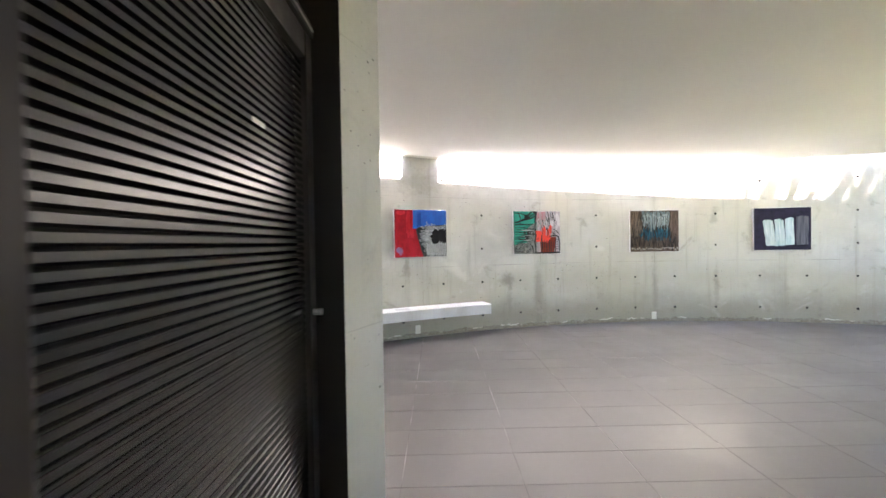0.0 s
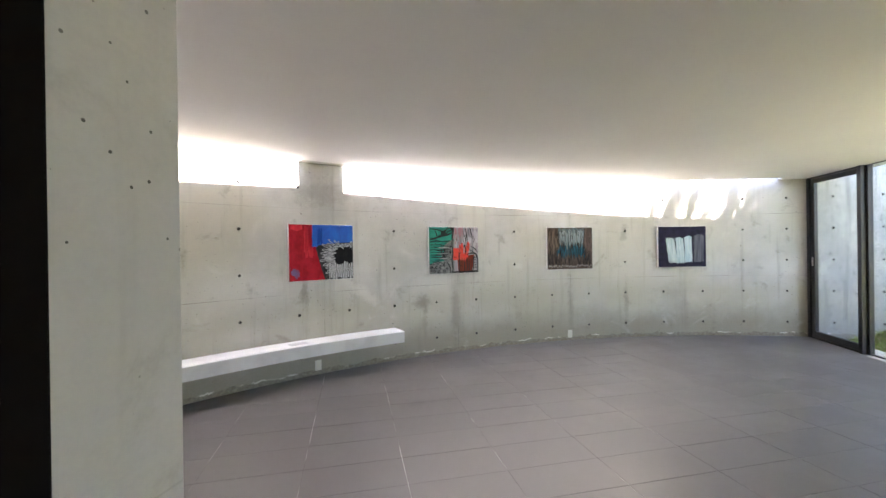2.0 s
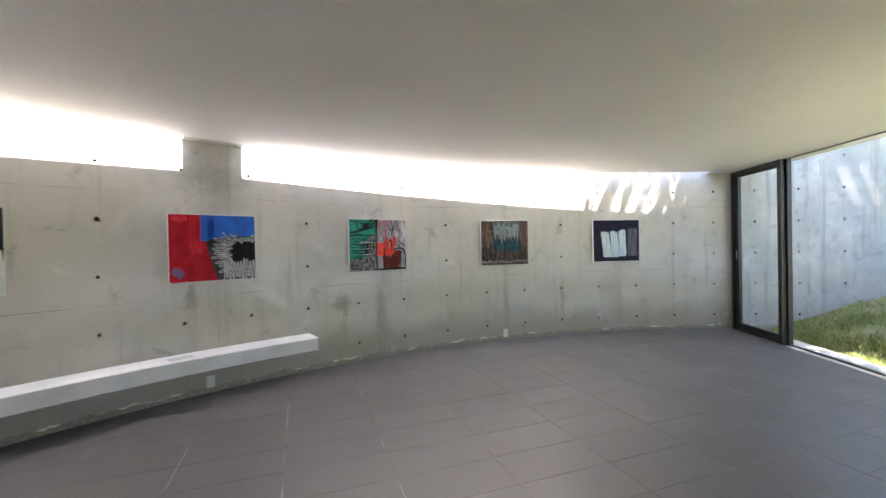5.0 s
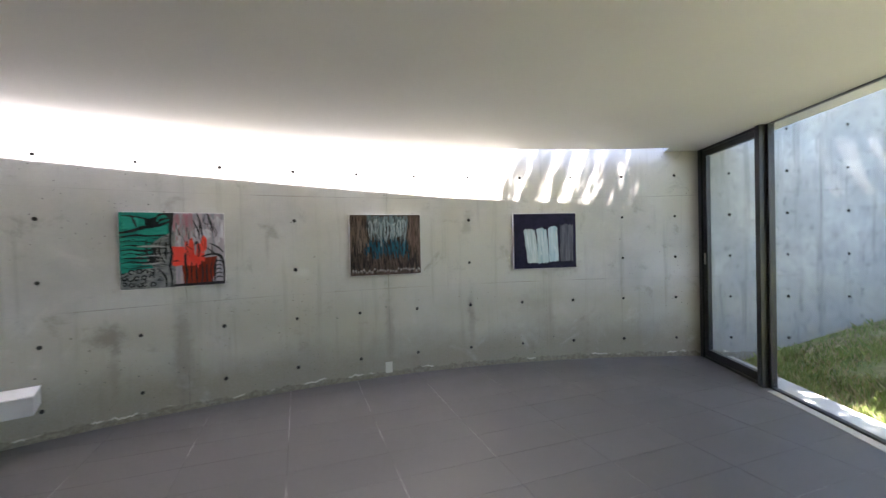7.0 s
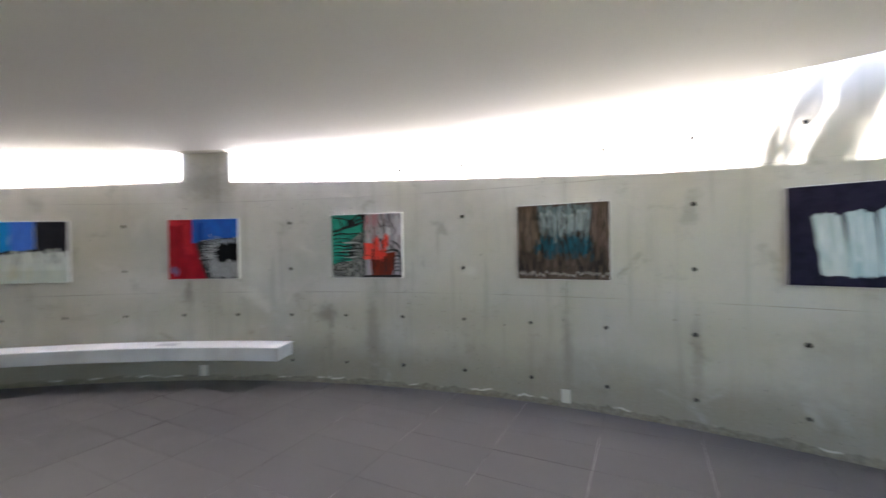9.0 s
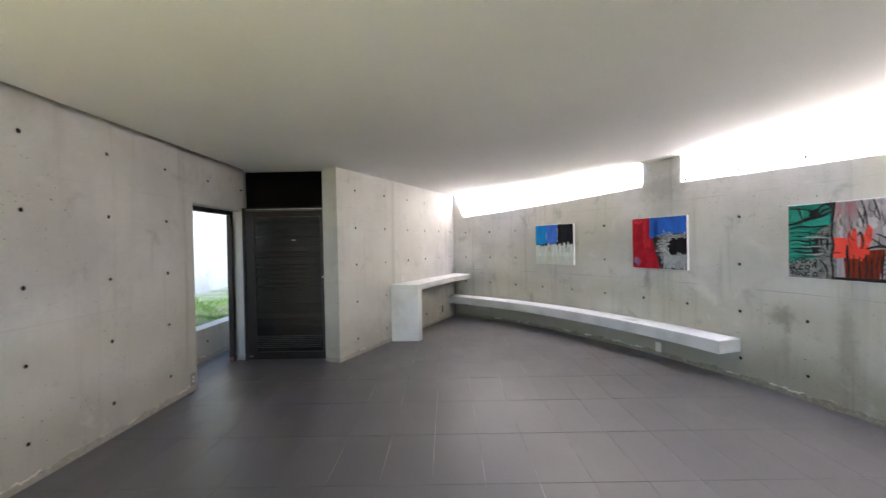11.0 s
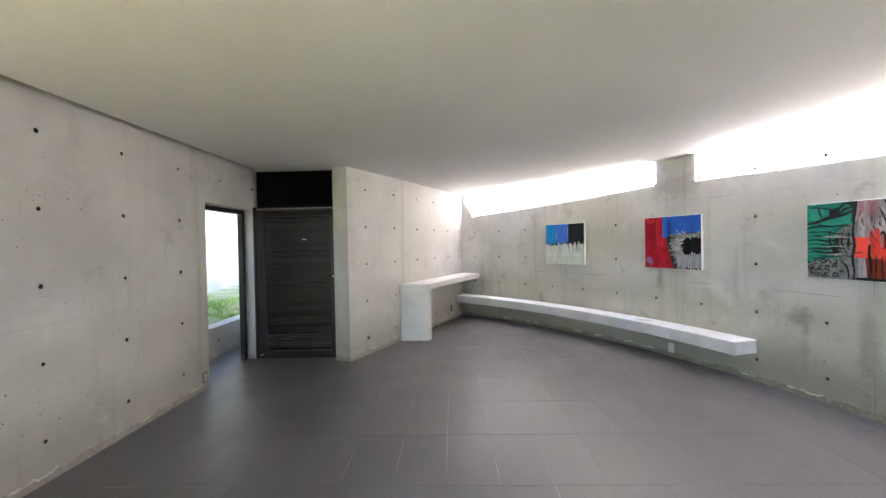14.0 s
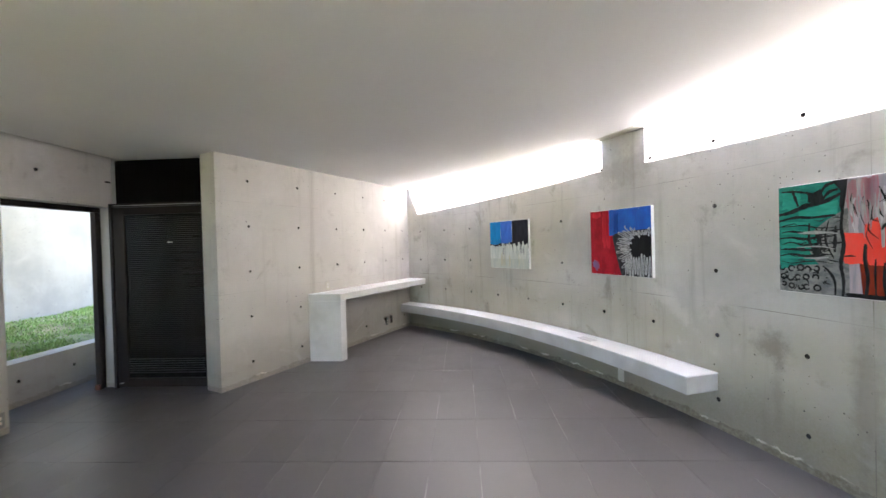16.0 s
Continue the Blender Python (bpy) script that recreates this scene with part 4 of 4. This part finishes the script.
for i in range(8):
    u = R(0.49, 0.72)
    s.curve([(u, R(0.04, 0.2)), (u + R(-0.015, 0.015), 0.26), (u + R(-0.02, 0.02), R(0.33, 0.45))], R(0.0015, 0.003), 4, 0.7)
s.done("white_line_work", paint("bone_white_paint", (0.42, 0.41, 0.41), (0.30, 0.31, 0.31), 9, 9), p, kind="stuff")
# brown thicket with teal
p = canvas(0.23, "abstract canvas of brown vertical strokes around a teal centre")
s = Sheet(0.0006); s.rect(0, 0, 1, 1, 0.0); s.done("brown_ground", paint("umber_paint", (0.15, 0.105, 0.075), (0.055, 0.042, 0.036), 14, 1.2), p)


def thicket(lift, name, m, n, lo, hi, vlo, vhi, length, wid):
    s = Sheet(lift)
    for i in range(n):
        u, v = R(lo, hi), R(vlo, vhi)
        e = min(v + R(0.5, 1.0) * length, 0.99)
        b = R(-0.03, 0.03)
        s.curve([(u, v), (u + b * 0.5, (v + e) / 2), (u + b, e)], R(0.5, 1.0) * wid, 4, 0.6)
    s.done(name, m, p, kind="stuff")


thicket(0.0010, "dusk_layer", paint("grey_blue_paint", (0.20, 0.255, 0.26), (0.10, 0.145, 0.155), 14, 1.2), 60, 0.24, 0.82, 0.0, 0.12, 0.42, 0.010)
thicket(0.0013, "teal_centre", paint("teal_paint", (0.018, 0.11, 0.16), (0.012, 0.055, 0.085), 9, 3), 60, 0.22, 0.82, 0.38, 0.56, 0.22, 0.011)
thicket(0.0016, "dark_layer", paint("dark_umber_paint", (0.022, 0.018, 0.016), (0.05, 0.035, 0.028)), 210, 0.01, 0.99, 0.02, 0.8, 0.34, 0.0036)
thicket(0.0019, "tan_layer", paint("tan_paint", (0.27, 0.205, 0.155), (0.15, 0.105, 0.075), 9, 1), 34, 0.01, 0.27, 0.01, 0.42, 0.40, 0.0055)
thicket(0.0019, "tan_layer", paint("rust_paint", (0.22, 0.155, 0.12), (0.11, 0.068, 0.055), 9, 1), 30, 0.78, 0.99, 0.01, 0.5, 0.42, 0.0055)
thicket(0.0019, "tan_layer", paint("clay_paint", (0.17, 0.125, 0.10), (0.09, 0.06, 0.05), 9, 1), 34, 0.25, 0.80, 0.62, 0.70, 0.26, 0.0045)
thicket(0.0022, "ice_layer", paint("ice_blue_paint", (0.30, 0.37, 0.37), (0.15, 0.22, 0.24), 9, 1), 38, 0.26, 0.82, 0.01, 0.20, 0.38, 0.0050)
thicket(0.0025, "teal_layer", paint("bright_teal_paint", (0.02, 0.105, 0.15), (0.025, 0.14, 0.20), 9, 2), 44, 0.22, 0.82, 0.40, 0.58, 0.18, 0.0055)
s = Sheet(0.0028)
for i in range(12):
    u, v = 0.28 + i * 0.044 + R(-0.01, 0.01), R(0.06, 0.16)
    s.curve([(u, v + R(0.18, 0.30)), (u - 0.012, v + 0.08), (u + 0.008, v), (u + 0.026, v + 0.08), (u + 0.022, v + R(0.2, 0.34))], 0.0026, 4, 0.2)
s.done("loop_layer", paint("frost_white_paint", (0.48, 0.53, 0.52), (0.33, 0.39, 0.40)), p, kind="stuff")
thicket(0.00305, "dark_layer", paint("black_umber_paint", (0.014, 0.012, 0.012), (0.03, 0.025, 0.022)), 150, 0.01, 0.99, 0.02, 0.85, 0.24, 0.0022)
s = Sheet(0.0033)
for i in range(26):
    u, v = 0.03 + i * 0.037, 0.91 + R(-0.025, 0.03)
    s.curve([(u, v + 0.03), (u + 0.008, v), (u + 0.02, v + R(0.01, 0.05))], 0.0042, 4, 0.4)
s.done("foot_layer", paint("dust_white_paint", (0.40, 0.37, 0.34), (0.24, 0.21, 0.19)), p, kind="stuff")
# dark ground with four pale strokes
p = canvas(12.33, "near-black canvas with three pale blue-white strokes and one grey")
s = Sheet(0.0006); s.rect(0, 0, 1, 1, 0.0); s.done("black_ground", paint("midnight_paint", (0.010, 0.009, 0.020), (0.020, 0.016, 0.038), 3, 3), p)
for nm, m, u0, u1, v0, v1, k in (("white_stroke", paint("mint_white_paint", (0.36, 0.45, 0.44), (0.55, 0.60, 0.58), 10, 1), 0.16, 0.335, 0.28, 0.90, 0.06), ("white_stroke", paint("ice_white_paint", (0.30, 0.42, 0.45), (0.52, 0.60, 0.60), 12, 1), 0.36, 0.525, 0.27, 0.90, 0.03), ("white_stroke", paint("blue_white_paint", (0.32, 0.45, 0.50), (0.54, 0.63, 0.65), 12, 1), 0.55, 0.70, 0.24, 0.88, 0.01), ("grey_stroke", paint("slate_violet_paint", (0.055, 0.055, 0.072), (0.13, 0.13, 0.15), 12, 1), 0.745, 0.95, 0.20, 0.87, 0.0)):
    s = Sheet(0.0014)
    n = 9
    pts = [(u0 + (u1 - u0) * i / n, v0 + 0.05 * abs(i / n - 0.5) + R(-0.022, 0.015)) for i in range(n + 1)]
    pts += [(u1 + k * i / 6 + R(-0.006, 0.006), v0 + (v1 - v0) * i / 6) for i in range(1, 6)]
    pts += [(u1 + k - (u1 - u0) * i / n, v1 + R(-0.02, 0.012)) for i in range(n + 1)]
    pts += [(u0 + k * (6 - i) / 6 + R(-0.006, 0.006), v1 - (v1 - v0) * i / 6) for i in range(1, 6)]
    s.patch(pts)
    s.done(nm, m, p)
s = Sheet(0.0020)
for u in (0.20, 0.24, 0.30, 0.40, 0.45, 0.50, 0.58, 0.63, 0.68):
    s.curve([(u, 0.32), (u + R(0.0, 0.03), 0.55), (u + R(0.02, 0.05), R(0.7, 0.85))], R(0.003, 0.007), 5, 0.6)
s.done("ridge_layer", paint("ridge_white_paint", (0.64, 0.68, 0.67), (0.40, 0.50, 0.52), 12, 1), p, kind="stuff")

# ---------------------------------------------------------------- plates, sockets, small things


def plate(m, name, label, w, h, mats, cells, category):
    """A wall plate facing local -y, with its inserts."""
    th = tagged(empty(name, m), label, category)
    part("cover_plate", box(-w / 2, w / 2, -0.008, -0.001, -h / 2, h / 2, 0.002), mats[0], th)
    for x0, x1, z0, z1 in cells:
        part("insert", box(x0, x1, -0.011, -0.0082, z0, z1, 0.001), mats[1], th)
    return th


def on_ring(a, z):
    return Matrix.Translation(ring(RING_R - 0.0005, a, z)) @ Matrix.Rotation(radians(-a), 4, "Z")


def on_south(x, z):
    return Matrix.Translation((x, 0.0005, z)) @ Matrix.Rotation(math.pi, 4, "Z")


def on_west(u, z):
    q = W0 + WD * u - WN * 0.0005
    return Matrix.Translation((q.x, q.y, z)) @ Matrix.Rotation(math.atan2(-WN.x, WN.y), 4, "Z")


SOCK = [(-0.018, 0.018, 0.006, 0.034), (-0.018, 0.018, -0.034, -0.006)]
plate(on_ring(0.27, 0.105), "wall_outlet", "ivory blank cover plate low on the concrete wall", 0.08, 0.125, (M_PLATE, M_PLATE), [(-0.022, 0.022, -0.035, 0.035)], "outlet")
plate(on_ring(-24.32, 0.115), "wall_outlet", "ivory blank cover plate under the bench", 0.08, 0.125, (M_PLATE, M_PLATE), [(-0.022, 0.022, -0.035, 0.035)], "outlet")
plate(on_south(0.652, 0.135), "wall_outlet", "grey metal socket plate with two white sockets", 0.085, 0.13, (M_GREYPLATE, M_PLATE), SOCK, "outlet")
plate(on_south(2.728, 0.182), "wall_outlet", "grey metal socket plate with two white sockets", 0.085, 0.13, (M_GREYPLATE, M_PLATE), SOCK, "outlet")
plate(on_south(0.660, 1.308), "light_switch", "ivory light switch beside the doorway", 0.08, 0.13, (M_PLATE, M_PLATE), [(-0.022, 0.022, -0.035, 0.035)], "switch")
plate(on_west(3.10, 0.215), "wall_outlet", "dark metal socket plate under the counter", 0.07, 0.13, (M_GREYPLATE, M_PLATE), SOCK, "outlet")
plate(on_west(3.24, 0.235), "wall_outlet", "black data plate under the counter", 0.06, 0.13, (M_DARK, M_DARK), [(-0.015, 0.015, -0.03, 0.03)], "outlet")
plate(on_west(1.66, 1.00), "wall_outlet", "white double socket plate above the counter", 0.075, 0.12, (M_PLATE, M_WHITE), SOCK, "outlet")
# no recess here: a black plate paints in the dark of the slot
tagged(link("slot_plate", box(-0.55, -0.478, -0.001, 0.004, 2.354, 2.371, 0.001), M_BLACK), "small black plate painting in a dark slot in the concrete above the doorway", "slot")
lf = tagged(link("leaflet", box(-0.105, 0.105, -0.05, 0.05, 0.0, 0.004, 0.001), mat("grey_leaflet_paper", (0.58, 0.58, 0.60), 0.6)), "small folded grey leaflet lying on the bench", "leaflet")
lf.matrix_world = Matrix.Translation(ring(RING_R - 0.18, -26.15, 0.4575)) @ Matrix.Rotation(radians(26), 4, "Z")

# ---------------------------------------------------------------- grass and tree
rng = np.random.default_rng(5)


def blades(name, label, n, pick, hmin, hmax, material):
    vs, fs = [], []
    while len(fs) < n:
        x, y, z = pick()
        thick = noise.noise((x * 1.7, y * 1.7, 4.0))
        if rng.random() > 0.62 + thick * 1.1:
            continue
        h, a, wd = rng.uniform(hmin, hmax) * (1 + thick), rng.uniform(0, 6.283), rng.uniform(0.004, 0.009)
        lx, ly = rng.normal(0, 0.35, 2) * h
        dx, dy = math.cos(a) * wd, math.sin(a) * wd
        k = len(vs)
        vs += [(x - dx, y - dy, z - 0.01), (x + dx, y + dy, z - 0.01), (x + lx * 0.4 + dx * 0.7, y + ly * 0.4 + dy * 0.7, z + h * 0.6), (x + lx, y + ly, z + h)]
        fs.append((k, k + 1, k + 2, k + 3))
    me = bpy.data.meshes.new(name)
    me.from_pydata(vs, [], fs)
    me.materials.append(material)
    return tagged(new(name, me), label, "grass", kind="stuff")


def bank():
    while True:
        r, o = rng.uniform(5.0, 9.35), 0.42 + 4.2 * rng.random() ** 1.4
        q = RING_C + WX * r + WY * o
        if (q - RING_C).length < RING_R - 0.03:
            return q.x, q.y, ground_z(q.x, q.y)


def south_lawn():
    x, y = rng.uniform(-4.5, 1.5), rng.uniform(-3.58, -0.87)
    return x, y, ground_z(x, y)


blades("grass", "rough green and straw grass on the bank outside the window", 30000, bank, 0.03, 0.085, M_GRASS)
blades("grass", "green lawn behind the low kerb wall", 16000, south_lawn, 0.02, 0.045, M_LAWN)

tree = tagged(empty("tree", Matrix.Translation((11.6, -0.4, ground_z(11.6, -0.4) - 0.05))), "tall leafy garden tree shading the window", "tree")
BOUGHS = [((0, 0, 0), (-0.3, 0.3, 3.6), 0.26, 0.19), ((-0.3, 0.3, 3.6), (-1.6, 1.5, 6.4), 0.17, 0.08), ((-0.3, 0.3, 3.6), (0.9, 1.6, 6.6), 0.15, 0.07), ((-0.3, 0.3, 3.6), (-0.6, -1.0, 6.8), 0.14, 0.06), ((-1.6, 1.5, 6.4), (-3.4, 3.2, 7.4), 0.08, 0.03), ((-1.6, 1.5, 6.4), (-2.0, 3.4, 7.6), 0.07, 0.03), ((-1.6, 1.5, 6.4), (-3.2, 1.3, 7.5), 0.07, 0.03), ((-3.4, 3.2, 7.4), (-5.6, 4.9, 8.8), 0.035, 0.012)]
for i, (a, b, r0, r1) in enumerate(BOUGHS):
    a, b = Vector(a), Vector(b)
    bm = bmesh.new()
    d = b - a
    rot = d.to_track_quat("Z", "Y").to_matrix().to_4x4()
    prev = None
    side = 10
    for k in range(6):
        t = k / 5
        c = a + d * t + Vector((noise.noise((i, t * 3, 1)), noise.noise((i, t * 3, 7)), 0)) * 0.16 * math.sin(math.pi * t)
        row = [bm.verts.new(c + rot.to_3x3() @ Vector((math.cos(q), math.sin(q), 0)) * (r0 + (r1 - r0) * t)) for q in [2 * math.pi * j / side for j in range(side)]]
        if prev:
            for j in range(side):
                bm.faces.new((prev[j], prev[(j + 1) % side], row[(j + 1) % side], row[j]))
        prev = row
    part("trunk" if i == 0 else "limb", bm, M_BARK, tree, smooth=True)
# crown: leaf sprays gathered in uneven clumps
vs, fs = [], []
clumps = []
while len(clumps) < 560:
    q = rng.normal(0, 0.55, 3)
    if np.linalg.norm(q) > 1:
        continue
    x, y, z = 9.9 + q[0] * 4.4, 3.0 + q[1] * 3.1, 8.1 + q[2] * 2.5
    if 0.914 * (x - 5.2) + 0.407 * (y - 6.33) < 1.16:
        continue
    clumps.append((x, y, z, rng.uniform(0.35, 0.65)))
# unseen extra clumps placed to keep the sun off the floor inside the glazing
for k in range(140):
    q = RING_C + WX * rng.uniform(4.0, 9.3) + WY * rng.uniform(-0.95, -0.04)
    q = Vector((q.x, q.y, 0)) + TO_SUN * rng.uniform(8.4, 9.4)
    clumps.append((q.x, q.y, q.z, 0.30))
# unseen lower clumps added to cut the sky light on the outer wall
for k in range(95):
    clumps.append((10.6 + rng.normal(0, 1.1), 0.5 + rng.normal(0, 0.9), 5.9 + rng.normal(0, 0.8), 0.5))
for x, y, z, r in clumps:
    for k in range(56):
        p0 = np.array((x, y, z)) + rng.normal(0, r * 0.55, 3) * (1, 1, 0.6)
        if p0[1] > 2.2 and 0.914 * (p0[0] - 5.2) + 0.407 * (p0[1] - 6.33) < 1.24 + rng.normal(0, 0.06):
            continue
        n1 = rng.normal(0, 1, 3)
        n1 /= np.linalg.norm(n1)
        n2 = np.cross(n1, (0.3, 0.2, 1.0))
        n2 /= np.linalg.norm(n2)
        L, Wd = rng.uniform(0.09, 0.16), rng.uniform(0.045, 0.08)
        b = len(vs)
        vs += [tuple(p0 - n1 * L), tuple(p0 + n2 * Wd), tuple(p0 + n1 * L), tuple(p0 - n2 * Wd)]
        fs.append((b, b + 1, b + 2, b + 3))
# steep leafy shoots at the edge of the crown, added to streak the sunlight
rng = np.random.default_rng(23)
deg = 10.5
while deg < 21.3:
    foot = np.array(ring(RING_R, deg, 2.45) + TO_SUN * rng.uniform(4.2, 5.4))
    lean = np.array((0.42 + rng.normal(0, 0.04), -0.10, 1.0))
    spread = rng.uniform(0.035, 0.075)
    for k in range(int(7500 * spread * rng.uniform(0.8, 1.6))):
        p0 = foot + lean * rng.uniform(-0.9, 0.9) + rng.normal(0, spread, 3) * (1, 1, 0.3)
        n1 = rng.normal(0, 1, 3) + (0, 0, 1.2)
        n1 /= np.linalg.norm(n1)
        n2 = np.cross(n1, rng.normal(0, 1, 3))
        n2 /= np.linalg.norm(n2)
        L, Wd = rng.uniform(0.04, 0.065), rng.uniform(0.014, 0.024)
        b = len(vs)
        vs += [tuple(p0 - n1 * L), tuple(p0 + n2 * Wd), tuple(p0 + n1 * L), tuple(p0 - n2 * Wd)]
        fs.append((b, b + 1, b + 2, b + 3))
    deg += rng.uniform(1.15, 2.1)
me = bpy.data.meshes.new("crown")
me.from_pydata(vs, [], fs)
me.materials.append(M_LEAF)
crown = new("crown", me)
crown.parent = tree
crown.matrix_parent_inverse = tree.matrix_world.inverted()

# ---------------------------------------------------------------- floor and its tiles
TX, TY, X0, Y0 = 0.697, 0.350, 2.455, 1.995


def clip(poly, n, c):
    """Keeps the part of a plan outline with n.p <= c."""
    out = []
    for i, p in enumerate(poly):
        q = poly[(i + 1) % len(poly)]
        a, b = n.dot(p) - c, n.dot(q) - c
        if a <= 0:
            out.append(p)
        if (a < 0) != (b < 0) and abs(a - b) > 1e-9:
            out.append(p + (q - p) * (a / (a - b)))
    return out


def room_clip(poly):
    mid = sum(poly, Vector((0, 0))) / len(poly)
    d = (mid - RING_C).normalized()
    for n, c in ((d, RING_R + 0.08 + d.dot(RING_C)), (WY, WY.dot(RING_C) + 0.03), (Vector((0, -1)), 0.584), (WN, WN.dot(W0) + 0.05) if mid.x < -0.5 and mid.y > 1.2 else (Vector((-1, 0)), 0.72 if mid.y > -0.2 else 3.2)):
        poly = clip(poly, n, c)
        if len(poly) < 3:
            return []
    return poly


base = [Vector((-3.2, -0.584, 0)), Vector((4.6, -0.584, 0))] + [ring(RING_R + 0.2, a) for a in np.arange(WIN_A, -53, -2.0)] + [Vector((-3.4, 2.0, 0))]
bm = prism(base, -0.18, -0.0018)
floor = tagged(link("floor", bm, M_GROUT), "charcoal floor of long stack-bonded tiles with pale joints", kind="structure")
gx, gy = TX / 2 - 0.0019, TY / 2 - 0.0013
full = bpy.data.meshes.new("tile")
bm = bmesh.new()
add_box(bm, -gx, gx, -gy, gy, -0.012, 0.0)
bm.to_mesh(full)
bm.free()
full.materials.append(M_TILE)
for i in range(-9, 9):
    for j in range(-8, 14):
        cx, cy = X0 + (i + 0.5) * TX, Y0 + (j + 0.5) * TY
        c = Vector((cx, cy))
        poly = [c + Vector(p) for p in ((-gx, -gy), (gx, -gy), (gx, gy), (-gx, gy))]
        cut = room_clip(poly)
        if len(cut) < 3:
            continue
        if len(cut) == 4 and all((a - b).length < 1e-6 for a, b in zip(cut, poly)):
            t = new("tile", full)
            t.location = (cx, cy, random.uniform(-0.0004, 0.0004))
        else:
            area = abs(sum(a.x * b.y - b.x * a.y for a, b in zip(cut, cut[1:] + cut[:1]))) / 2
            if area < 0.002:
                continue
            t = link("tile", prism([p - c for p in cut], -0.012, 0.0), M_TILE)
            t.location = (cx, cy, 0)
        t.parent = floor
